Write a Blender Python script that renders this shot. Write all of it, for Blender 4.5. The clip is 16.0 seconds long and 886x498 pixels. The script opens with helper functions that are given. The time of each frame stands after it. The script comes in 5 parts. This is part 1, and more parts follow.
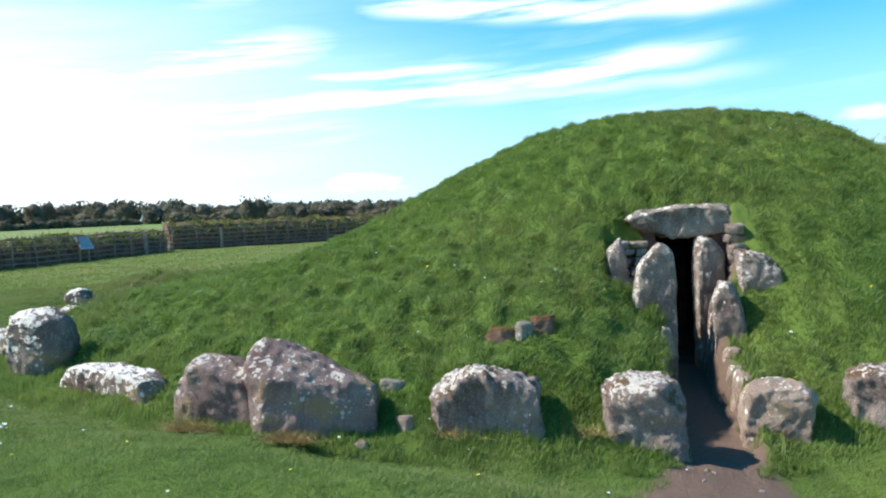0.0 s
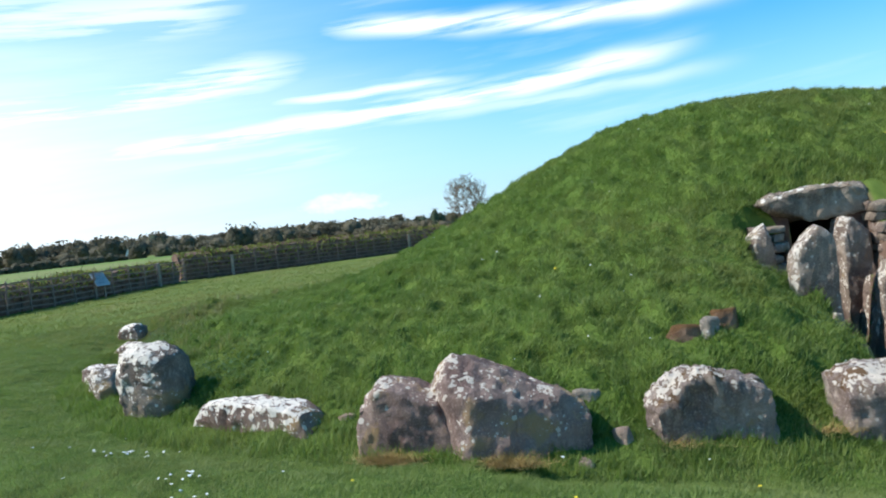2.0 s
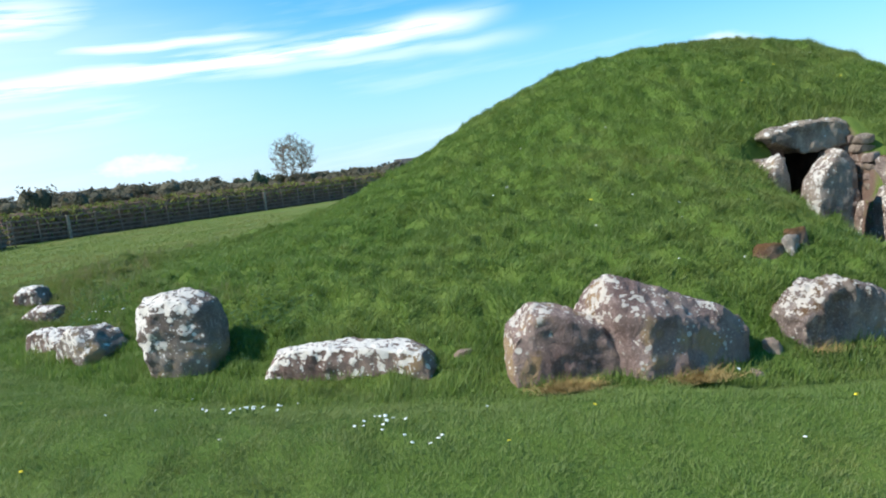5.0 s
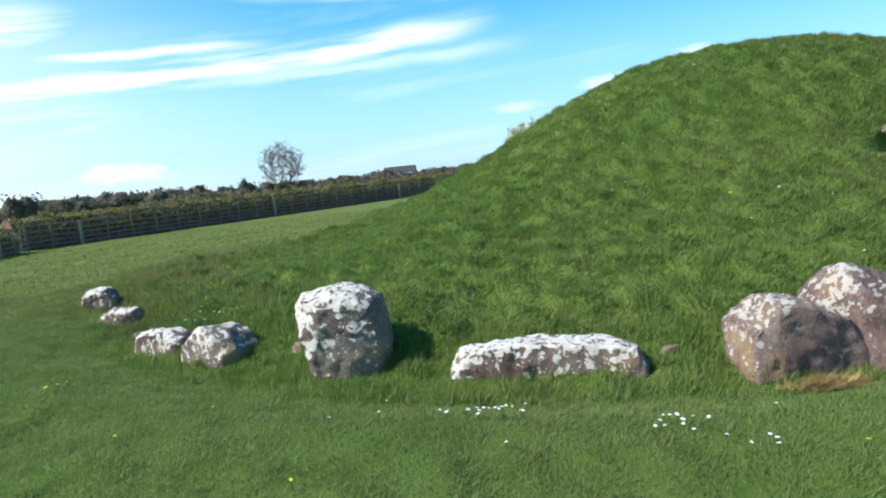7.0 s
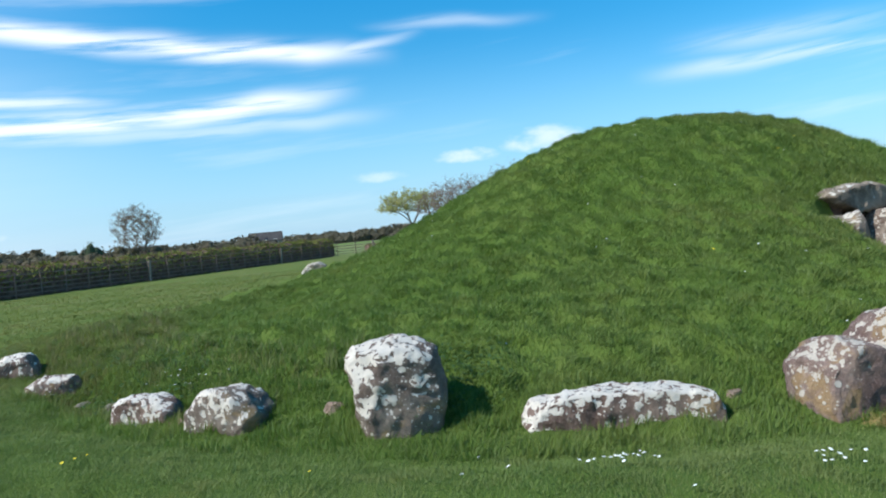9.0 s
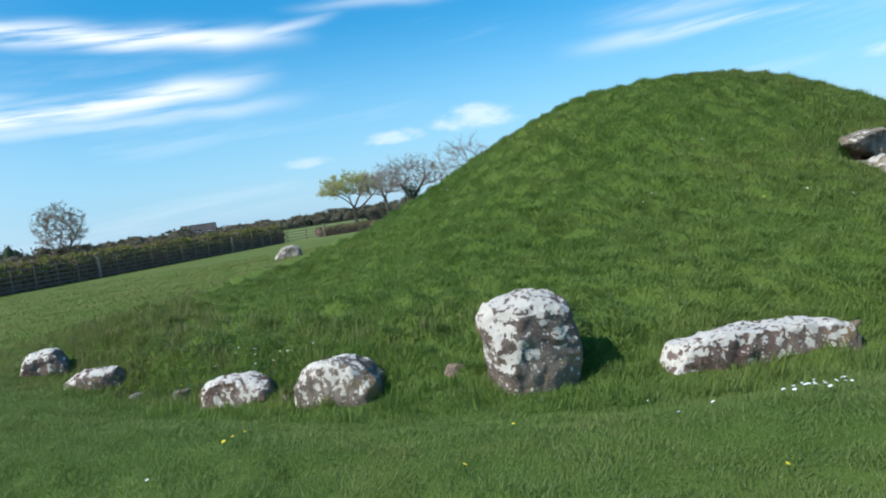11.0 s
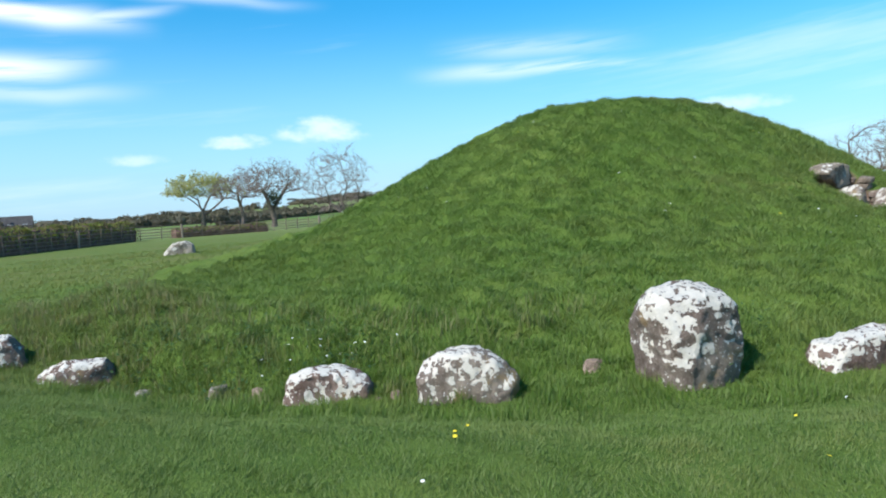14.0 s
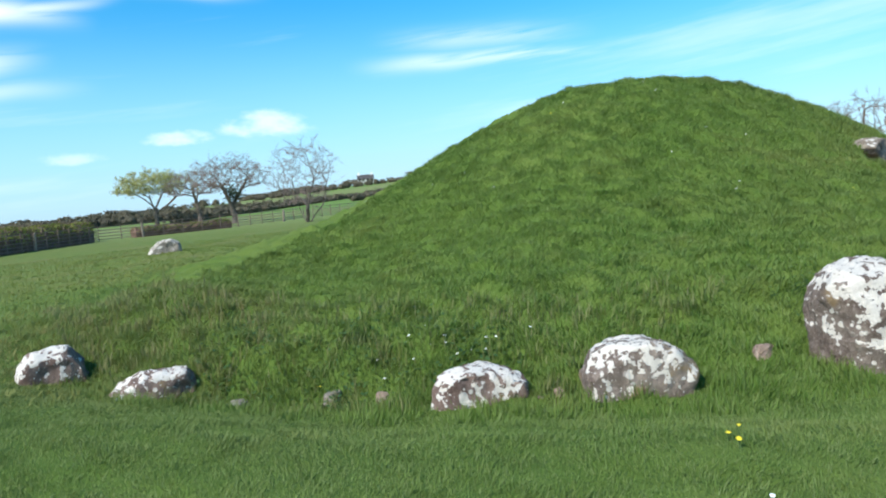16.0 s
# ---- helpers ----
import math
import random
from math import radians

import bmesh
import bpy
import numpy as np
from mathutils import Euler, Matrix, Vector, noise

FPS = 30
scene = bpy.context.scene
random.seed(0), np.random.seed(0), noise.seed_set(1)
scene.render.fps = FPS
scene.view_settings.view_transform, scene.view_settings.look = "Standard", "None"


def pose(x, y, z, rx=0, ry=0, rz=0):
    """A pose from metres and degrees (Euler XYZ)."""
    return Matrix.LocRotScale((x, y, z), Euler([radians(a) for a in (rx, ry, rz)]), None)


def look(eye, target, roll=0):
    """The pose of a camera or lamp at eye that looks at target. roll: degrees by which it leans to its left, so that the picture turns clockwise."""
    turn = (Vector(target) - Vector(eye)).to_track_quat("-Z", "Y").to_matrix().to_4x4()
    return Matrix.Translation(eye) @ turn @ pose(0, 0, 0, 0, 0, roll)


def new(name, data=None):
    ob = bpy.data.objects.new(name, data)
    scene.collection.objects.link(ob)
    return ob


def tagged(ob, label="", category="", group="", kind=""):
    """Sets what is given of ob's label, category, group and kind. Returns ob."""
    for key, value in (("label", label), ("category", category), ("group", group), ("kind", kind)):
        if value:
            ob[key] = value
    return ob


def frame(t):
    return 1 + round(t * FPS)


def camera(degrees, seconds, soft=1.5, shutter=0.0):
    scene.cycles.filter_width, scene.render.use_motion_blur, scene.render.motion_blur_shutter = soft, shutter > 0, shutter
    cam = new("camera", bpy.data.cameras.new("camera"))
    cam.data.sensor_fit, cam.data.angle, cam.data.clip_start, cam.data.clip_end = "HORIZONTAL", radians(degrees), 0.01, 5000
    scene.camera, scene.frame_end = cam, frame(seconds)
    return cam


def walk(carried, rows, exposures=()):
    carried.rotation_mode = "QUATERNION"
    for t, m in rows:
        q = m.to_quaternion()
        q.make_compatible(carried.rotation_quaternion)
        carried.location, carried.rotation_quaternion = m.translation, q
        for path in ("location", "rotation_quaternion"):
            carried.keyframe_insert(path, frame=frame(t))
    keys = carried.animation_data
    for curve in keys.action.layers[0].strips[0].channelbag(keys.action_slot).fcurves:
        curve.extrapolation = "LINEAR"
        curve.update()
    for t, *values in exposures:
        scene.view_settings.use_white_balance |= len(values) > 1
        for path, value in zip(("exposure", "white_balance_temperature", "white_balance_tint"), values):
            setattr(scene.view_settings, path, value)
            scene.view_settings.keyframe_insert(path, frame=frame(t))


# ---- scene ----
cam = camera(65.7, 16.0, soft=2.0)
METRES, EYE, TILT, LEAN, TURN = 14.4, 1.9, -3.6, 1.8, 0.0
ROWS = [
    (0.0, 0.0, 0.0, 0.0, 0.0, 0.0, -0.0),
    (0.5, -0.0297, 0.0089, 0.0012, -2.07, 0.52, 1.32),
    (1.0, -0.0633, 0.0236, 0.0007, 1.62, 0.27, 3.95),
    (1.5, -0.0964, 0.0316, -0.0018, -4.81, 1.69, 4.22),
    (2.0, -0.128, 0.0409, -0.0037, -1.45, 1.12, 4.09),
    (2.5, -0.1608, 0.055, -0.0049, -2.57, 1.56, 1.71),
    (3.0, -0.1904, 0.062, -0.0076, -15.94, -0.01, 6.76),
    (3.5, -0.2183, 0.0703, -0.0094, -13.85, -3.42, 6.36),
    (4.0, -0.2469, 0.0822, -0.0105, -14.51, -4.31, 4.1),
    (6.5, -0.3962, 0.1491, -0.018, -19.15, -1.28, 7.99),
    (7.0, -0.4209, 0.1698, -0.0161, -17.91, -2.56, 5.13),
    (7.5, -0.4465, 0.1854, -0.0167, -27.56, -0.25, 9.68),
    (8.0, -0.4712, 0.2041, -0.0186, -27.83, 1.68, 9.29),
    (8.5, -0.4971, 0.2212, -0.0178, -26.1, 0.24, 5.5),
    (9.0, -0.5262, 0.2294, -0.0177, -29.45, 2.12, 4.96),
    (11.5, -0.6389, 0.3222, -0.0223, -36.29, -0.73, 8.27),
    (12.0, -0.6616, 0.3454, -0.0245, -40.69, 0.16, 5.42),
    (12.5, -0.6781, 0.3679, -0.0245, -40.94, 0.61, 6.72),
    (13.0, -0.695, 0.3954, -0.0223, -39.99, -0.65, 7.52),
    (13.5, -0.7115, 0.4224, -0.023, -44.6, 1.75, 5.44),
    (14.0, -0.7236, 0.448, -0.0215, -48.35, -0.14, 4.77),
    (14.5, -0.735, 0.4773, -0.0191, -47.87, -1.26, 4.65),
    (15.0, -0.7493, 0.5028, -0.0181, -51.14, 0.77, 5.72),
    (15.5, -0.7588, 0.5267, -0.016, -53.42, -0.15, 5.41),
    (16.0, -0.7644, 0.5563, -0.0145, -52.41, -1.28, 6.58),
]
walk(cam, [(t, pose(0, 0, EYE, TILT, LEAN, TURN) @ pose(METRES * x, METRES * y, METRES * z, 90 + pitch, roll, yaw)) for t, x, y, z, yaw, pitch, roll in ROWS],
     exposures=[(0, 0.62, 6250, 9), (2, 0.38, 6250, 9), (3, 0.28, 6200, 9), (4, 0.36, 6200, 9), (7, 0.40, 6200, 9), (9, 0.10, 6050, 8), (11.5, 0.02, 6000, 8), (12.5, 0.12, 6050, 8), (14, 0.24, 6050, 8), (16, 0.32, 6050, 8)])

# ---------------- world, sun ----------------
SUN_DIR = Vector((-0.70, 0.06, 0.71)).normalized()
world = bpy.data.worlds.new("world")
scene.world = world
world.use_nodes = True
WN, WL = world.node_tree.nodes, world.node_tree.links
WN.clear()


def socket(node_tree_links, inp, value):
    if isinstance(value, bpy.types.NodeSocket):
        node_tree_links.new(value, inp)
    else:
        inp.default_value = value


def wmath(op, a, b=0.0, c=0.0, clamp=False):
    n = WN.new("ShaderNodeMath")
    n.operation, n.use_clamp = op, clamp
    for i, v in enumerate((a, b, c)):
        socket(WL, n.inputs[i], v)
    return n.outputs[0]


def wramp(value, a, b):
    n = WN.new("ShaderNodeMapRange")
    n.interpolation_type = "SMOOTHSTEP"
    socket(WL, n.inputs[0], value)
    n.inputs[1].default_value, n.inputs[2].default_value = a, b
    return n.outputs[0]


tc = WN.new("ShaderNodeTexCoord")
sep = WN.new("ShaderNodeSeparateXYZ")
WL.new(tc.outputs["Generated"], sep.inputs[0])
AZ = wmath("MULTIPLY", wmath("ARCTAN2", sep.outputs[0], sep.outputs[1]), 57.2958)
EL = wmath("MULTIPLY", wmath("ARCSINE", sep.outputs[2]), 57.2958)


def wnoise(sx, sy, shear, detail, off):
    co = WN.new("ShaderNodeCombineXYZ")
    WL.new(wmath("MULTIPLY", AZ, sx), co.inputs[0])
    WL.new(wmath("MULTIPLY", wmath("SUBTRACT", EL, wmath("MULTIPLY", AZ, shear)), sy), co.inputs[1])
    co.inputs[2].default_value = off
    n = WN.new("ShaderNodeTexNoise")
    n.inputs["Scale"].default_value, n.inputs["Detail"].default_value, n.inputs["Roughness"].default_value = 1.0, detail, 0.58
    WL.new(co.outputs[0], n.inputs["Vector"])
    return n.outputs[0]


FIBRE = wnoise(0.07, 0.95, 0.08, 6, 3.1)
WISP = wnoise(0.03, 0.32, 0.09, 6, 8.4)
PUFF = wnoise(0.5, 0.9, 0.0, 5, 1.7)
BEND = wmath("MULTIPLY", wmath("SUBTRACT", wnoise(0.07, 0.05, 0.0, 2, 5.5), 0.5), 2.2)
clouds = wmath("MULTIPLY", wramp(WISP, 0.52, 0.82), 0.30)


def add_cloud(d):
    global clouds
    clouds = wmath("MAXIMUM", clouds, d)


def streak(a0, e0, a1, e1, width, strength):
    """A cirrus streak between two azimuths, in degrees."""
    slope = (e1 - e0) / (a1 - a0)
    line = wmath("ADD", wmath("MULTIPLY_ADD", AZ, slope, e0 - slope * a0), BEND)
    off = wmath("DIVIDE", wmath("SUBTRACT", EL, line), width)
    core = wmath("EXPONENT", wmath("MULTIPLY", wmath("MULTIPLY", off, off), -1.0))
    ends = wmath("MULTIPLY", wramp(AZ, a0 - 3, a0 + 5), wramp(AZ, a1 + 3, a1 - 6))
    grain = wramp(FIBRE, 0.28, 0.56)
    add_cloud(wmath("MULTIPLY", wmath("MULTIPLY", core, ends), wmath("MULTIPLY", grain, strength)))


def puff(a0, e0, wide, high, strength):
    """A small cumulus with a flat foot."""
    u = wmath("DIVIDE", wmath("SUBTRACT", AZ, a0), wide)
    v = wmath("DIVIDE", wmath("SUBTRACT", EL, e0), high)
    v = wmath("MAXIMUM", v, wmath("MULTIPLY", v, -1.7))
    r = wmath("ADD", wmath("MULTIPLY", u, u), wmath("MULTIPLY", v, v))
    r = wmath("ADD", r, wmath("MULTIPLY", wmath("SUBTRACT", PUFF, 0.5), 2.6))
    add_cloud(wmath("MULTIPLY", wramp(r, 1.2, -0.3), strength))


for s in ((-26, 7.2, 22, 11.3, 0.85, 1.0), (-12, 10.4, 5, 11.3, 0.4, 0.8), (-6, 15.9, 25, 14.4, 0.75, 1.0), (19, 14.0, 28, 15.6, 0.4, 0.7),
          (-40, 9.0, -8, 13.2, 1.7, 0.85), (-12, 8.2, 25, 9.4, 0.6, 0.4), (48, 10.3, 66, 10.0, 0.6, 0.5), (50, 12.0, 64, 11.6, 0.8, 0.35),
          (-40, 16, -12, 18, 2.5, 0.7), (26, 16.4, 38, 16.0, 0.4, 0.35), (-40, 5.5, -4, 6.5, 1.4, 0.5)):
    streak(*s)
for s in ((32.2, 5.5, 2.6, 0.8, 0.62), (38.9, 6.1, 3.6, 1.4, 0.60), (24.6, 4.4, 2.4, 0.7, 0.4), (-6.5, 1.9, 4.5, 1.3, 0.6), (71.5, 6.0, 4.5, 0.9, 0.5), (98, 7, 6, 2, 0.7), (-75, 8, 9, 3, 0.6)):
    puff(*s)
# thin veil that thickens towards the sun, and haze on the horizon
veil = wmath("MULTIPLY", wramp(AZ, 14, -42), wramp(EL, 34, 6))
add_cloud(wmath("MULTIPLY", veil, wmath("MULTIPLY_ADD", WISP, 0.85, 0.22)))
clouds = wmath("MULTIPLY", clouds, wramp(EL, -3, -0.5), clamp=True)
sky = WN.new("ShaderNodeTexSky")
sky.sky_type, sky.sun_disc = "NISHITA", False
sky.sun_elevation = math.asin(SUN_DIR.z)
sky.sun_rotation = math.atan2(SUN_DIR.x, SUN_DIR.y)
sky.air_density, sky.dust_density, sky.ozone_density = 1.0, 0.0, 3.0
SKY_STRENGTH = 0.15
bg_sky, bg_cloud, mix = WN.new("ShaderNodeBackground"), WN.new("ShaderNodeBackground"), WN.new("ShaderNodeMixShader")
hue = WN.new("ShaderNodeHueSaturation")
hue.inputs["Hue"].default_value, hue.inputs["Saturation"].default_value = 0.486, 1.42
WL.new(sky.outputs[0], hue.inputs["Color"])
haze = WN.new("ShaderNodeMix")
haze.data_type = "RGBA"
WL.new(wmath("MULTIPLY", wramp(EL, 16, -2), 0.8), haze.inputs[0])
WL.new(hue.outputs[0], haze.inputs[6])
haze.inputs[7].default_value = (3.1, 5.7, 7.9, 1)
WL.new(haze.outputs[2], bg_sky.inputs[0])
WL.new(wmath("MULTIPLY", wmath("MULTIPLY_ADD", wramp(EL, -2, 22), 0.35, 0.75), SKY_STRENGTH), bg_sky.inputs[1])
bg_cloud.inputs[0].default_value = (0.96, 0.98, 1.0, 1)
bg_cloud.inputs[1].default_value = 1.1
WL.new(clouds, mix.inputs[0])
WL.new(bg_sky.outputs[0], mix.inputs[1])
WL.new(bg_cloud.outputs[0], mix.inputs[2])
out = WN.new("ShaderNodeOutputWorld")
WL.new(mix.outputs[0], out.inputs[0])

sun = new("sun", bpy.data.lights.new("sun", "SUN"))
sun.data.energy, sun.data.angle, sun.data.color = 5.0, radians(0.6), (1.0, 0.95, 0.86)
sun.matrix_world = look(SUN_DIR * 60, (0, 0, 0))


# ---------------- materials ----------------
class Nodes:
    """A small wrapper to write node materials in a few lines."""

    def __init__(self, name):
        self.mat = bpy.data.materials.new(name)
        self.mat.use_nodes = True
        self.t = self.mat.node_tree
        self.n, self.l = self.t.nodes, self.t.links
        self.n.clear()
        self.out = self.n.new("ShaderNodeOutputMaterial")
        self.geo = self.n.new("ShaderNodeNewGeometry")
        self.tc = self.n.new("ShaderNodeTexCoord")

    def put(self, inp, v):
        socket(self.l, inp, v)

    def math(self, op, a, b=0.0, c=0.0, clamp=False):
        n = self.n.new("ShaderNodeMath")
        n.operation, n.use_clamp = op, clamp
        for i, v in enumerate((a, b, c)):
            self.put(n.inputs[i], v)
        return n.outputs[0]

    def coords(self, world=True, scale=(1, 1, 1)):
        m = self.n.new("ShaderNodeMapping")
        m.inputs["Scale"].default_value = scale
        self.l.new(self.geo.outputs["Position"] if world else self.tc.outputs["Object"], m.inputs[0])
        return m.outputs[0]

    def noise(self, vec, scale, detail=4, rough=0.55, distort=0.0):
        n = self.n.new("ShaderNodeTexNoise")
        self.l.new(vec, n.inputs["Vector"])
        for k, v in (("Scale", scale), ("Detail", detail), ("Roughness", rough), ("Distortion", distort)):
            n.inputs[k].default_value = v
        return n.outputs[0]

    def ramp(self, v, a, b, lo=0.0, hi=1.0):
        n = self.n.new("ShaderNodeMapRange")
        n.interpolation_type = "SMOOTHSTEP"
        self.put(n.inputs[0], v)
        for i, k in enumerate((a, b, lo, hi)):
            n.inputs[i + 1].default_value = k
        return n.outputs[0]

    def mix(self, f, a, b):
        n = self.n.new("ShaderNodeMix")
        n.data_type = "RGBA"
        self.put(n.inputs[0], f)
        for i, v in ((6, a), (7, b)):
            self.put(n.inputs[i], v if isinstance(v, bpy.types.NodeSocket) else (*v, 1))
        return n.outputs[2]

    def bump(self, h, strength, dist):
        n = self.n.new("ShaderNodeBump")
        n.inputs["Strength"].default_value, n.inputs["Distance"].default_value = strength, dist
        self.put(n.inputs["Height"], h)
        return n.outputs[0]

    def surface(self, color, rough=0.9, normal=None, spec=0.3, metal=0.0, trans=None, tf=0.35):
        b = self.n.new("ShaderNodeBsdfPrincipled")
        self.put(b.inputs["Base Color"], color if isinstance(color, bpy.types.NodeSocket) else (*color, 1))
        self.put(b.inputs["Roughness"], rough)
        b.inputs["Specular IOR Level"].default_value = spec
        b.inputs["Metallic"].default_value = metal
        if normal:
            self.l.new(normal, b.inputs["Normal"])
        res = b.outputs[0]
        if trans is not None:
            t, m = self.n.new("ShaderNodeBsdfTranslucent"), self.n.new("ShaderNodeMixShader")
            self.put(t.inputs[0], trans if isinstance(trans, bpy.types.NodeSocket) else (*trans, 1))
            m.inputs[0].default_value = tf
            self.l.new(res, m.inputs[1])
            self.l.new(t.outputs[0], m.inputs[2])
            res = m.outputs[0]
        self.l.new(res, self.out.inputs[0])
        return self.mat

    def up(self):
        s = self.n.new("ShaderNodeSeparateXYZ")
        self.l.new(self.geo.outputs["Normal"], s.inputs[0])
        return s.outputs[2]


def stone_material(name, base, dark, lichen=0.5, ochre=0.0, moss=0.0, patch=5.0, pale=(0.80, 0.74, 0.64)):
    """Weathered schist: mottled grey-brown rock, crisp pale crusts of lichen, most on faces turned up and to -x, rusty
    and mossy stains.
    """
    k = Nodes(name)
    v = k.coords(False)
    vs = k.coords(False, (1.0, 1.0, 0.55))
    big, mid, fine, grit = k.noise(v, 2.2, 4), k.noise(vs, 8, 7, 0.68, 0.4), k.noise(v, 48, 5, 0.7), k.noise(v, 150, 3, 0.7)
    col = k.mix(k.ramp(big, 0.32, 0.68), dark, base)
    col = k.mix(k.ramp(mid, 0.50, 0.70, 0, 0.7), col, [c * 1.5 for c in base])
    col = k.mix(k.ramp(mid, 0.44, 0.30, 0, 0.6), col, [c * 0.5 for c in dark])
    col = k.mix(k.ramp(fine, 0.50, 0.66, 0, 0.45), col, [c * 1.75 for c in base])
    col = k.mix(k.ramp(grit, 0.46, 0.30, 0, 0.5), col, [c * 0.45 for c in dark])
    if ochre:
        o = k.ramp(k.noise(v, 2.6, 4, 0.55, 0.4), 0.62 - 0.14 * ochre, 0.70 - 0.1 * ochre)
        col = k.mix(k.math("MULTIPLY", o, 0.62), col, (0.40, 0.26, 0.11))
    if moss:
        o = k.ramp(k.noise(v, 4.5, 5, 0.6), 0.62 - 0.2 * moss, 0.72 - 0.2 * moss)
        o = k.math("MULTIPLY", o, k.ramp(k.up(), 0.0, 0.7))
        col = k.mix(k.math("MULTIPLY", o, 0.85), col, (0.12, 0.062, 0.022))
    # crusts with lobed edges, thickest on faces turned up and to -x and higher above the foot, with bare islands and
    # round spots
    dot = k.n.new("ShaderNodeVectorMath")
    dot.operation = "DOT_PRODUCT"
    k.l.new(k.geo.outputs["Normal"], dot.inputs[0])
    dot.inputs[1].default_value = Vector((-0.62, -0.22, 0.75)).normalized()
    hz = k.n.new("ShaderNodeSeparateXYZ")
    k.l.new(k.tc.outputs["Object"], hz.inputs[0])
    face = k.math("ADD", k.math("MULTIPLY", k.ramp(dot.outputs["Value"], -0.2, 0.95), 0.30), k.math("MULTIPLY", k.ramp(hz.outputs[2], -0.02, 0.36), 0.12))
    blot = k.math("ADD", k.math("MULTIPLY", k.noise(v, patch * 0.7, 3, 0.55, 0.3), 0.5), k.math("MULTIPLY", k.noise(v, patch * 1.9, 3, 0.5, 0.2), 0.5))
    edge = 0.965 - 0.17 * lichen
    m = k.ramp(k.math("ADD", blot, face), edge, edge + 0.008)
    isle = k.ramp(k.noise(v, patch * 2.6, 2, 0.5), 0.40, 0.415)
    m = k.math("MULTIPLY", m, isle)
    warp = k.noise(v, 22, 3, 0.6)
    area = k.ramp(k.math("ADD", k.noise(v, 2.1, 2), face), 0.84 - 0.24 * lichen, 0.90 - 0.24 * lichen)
    for scale, size in ((patch * 1.25, 0.42), (patch * 2.4, 0.40), (patch * 5.0, 0.38)):
        n = k.n.new("ShaderNodeTexVoronoi")
        k.l.new(v, n.inputs["Vector"])
        n.inputs["Scale"].default_value = scale
        pick = k.n.new("ShaderNodeSeparateColor")
        k.l.new(n.outputs["Color"], pick.inputs[0])
        rim = k.math("ADD", k.math("MULTIPLY", pick.outputs[0], size), k.math("MULTIPLY", k.math("SUBTRACT", warp, 0.5), 0.16))
        spot = k.math("MULTIPLY", k.ramp(k.math("SUBTRACT", rim, n.outputs["Distance"]), 0.0, 0.03), k.ramp(pick.outputs[1], 0.45, 0.46))
        m = k.math("MAXIMUM", m, k.math("MULTIPLY", spot, area))
    m = k.math("MULTIPLY", m, k.ramp(fine, 0.26, 0.40, 0.82, 1.0))
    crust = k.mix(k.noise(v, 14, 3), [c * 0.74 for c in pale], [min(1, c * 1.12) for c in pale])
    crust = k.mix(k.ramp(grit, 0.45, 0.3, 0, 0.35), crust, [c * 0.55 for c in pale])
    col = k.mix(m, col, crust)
    h = k.math("ADD", k.math("MULTIPLY", mid, 1.0), k.math("MULTIPLY", fine, 0.5))
    h = k.math("ADD", h, k.math("ADD", k.math("MULTIPLY", m, 0.10), k.math("MULTIPLY", grit, 0.12)))
    return k.surface(col, 0.93, k.bump(h, 1.0, 0.045), 0.15)


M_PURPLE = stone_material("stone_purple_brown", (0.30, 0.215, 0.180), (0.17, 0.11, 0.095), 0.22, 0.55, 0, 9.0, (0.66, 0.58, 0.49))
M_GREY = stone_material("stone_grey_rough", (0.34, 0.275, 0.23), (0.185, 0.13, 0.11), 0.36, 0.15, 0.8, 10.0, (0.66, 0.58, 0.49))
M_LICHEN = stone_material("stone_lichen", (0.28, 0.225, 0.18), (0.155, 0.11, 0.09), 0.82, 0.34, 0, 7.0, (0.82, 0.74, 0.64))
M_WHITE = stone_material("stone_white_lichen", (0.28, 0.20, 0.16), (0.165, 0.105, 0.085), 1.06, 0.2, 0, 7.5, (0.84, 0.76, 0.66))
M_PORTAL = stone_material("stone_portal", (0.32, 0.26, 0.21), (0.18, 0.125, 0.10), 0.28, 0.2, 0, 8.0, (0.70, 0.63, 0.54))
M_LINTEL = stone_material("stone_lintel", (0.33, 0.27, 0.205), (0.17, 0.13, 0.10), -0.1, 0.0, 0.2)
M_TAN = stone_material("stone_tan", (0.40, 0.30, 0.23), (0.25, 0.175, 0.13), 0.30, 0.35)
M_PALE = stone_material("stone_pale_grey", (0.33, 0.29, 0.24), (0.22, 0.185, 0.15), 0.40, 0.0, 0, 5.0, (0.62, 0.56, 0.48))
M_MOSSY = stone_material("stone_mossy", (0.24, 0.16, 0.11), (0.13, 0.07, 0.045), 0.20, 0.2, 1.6)


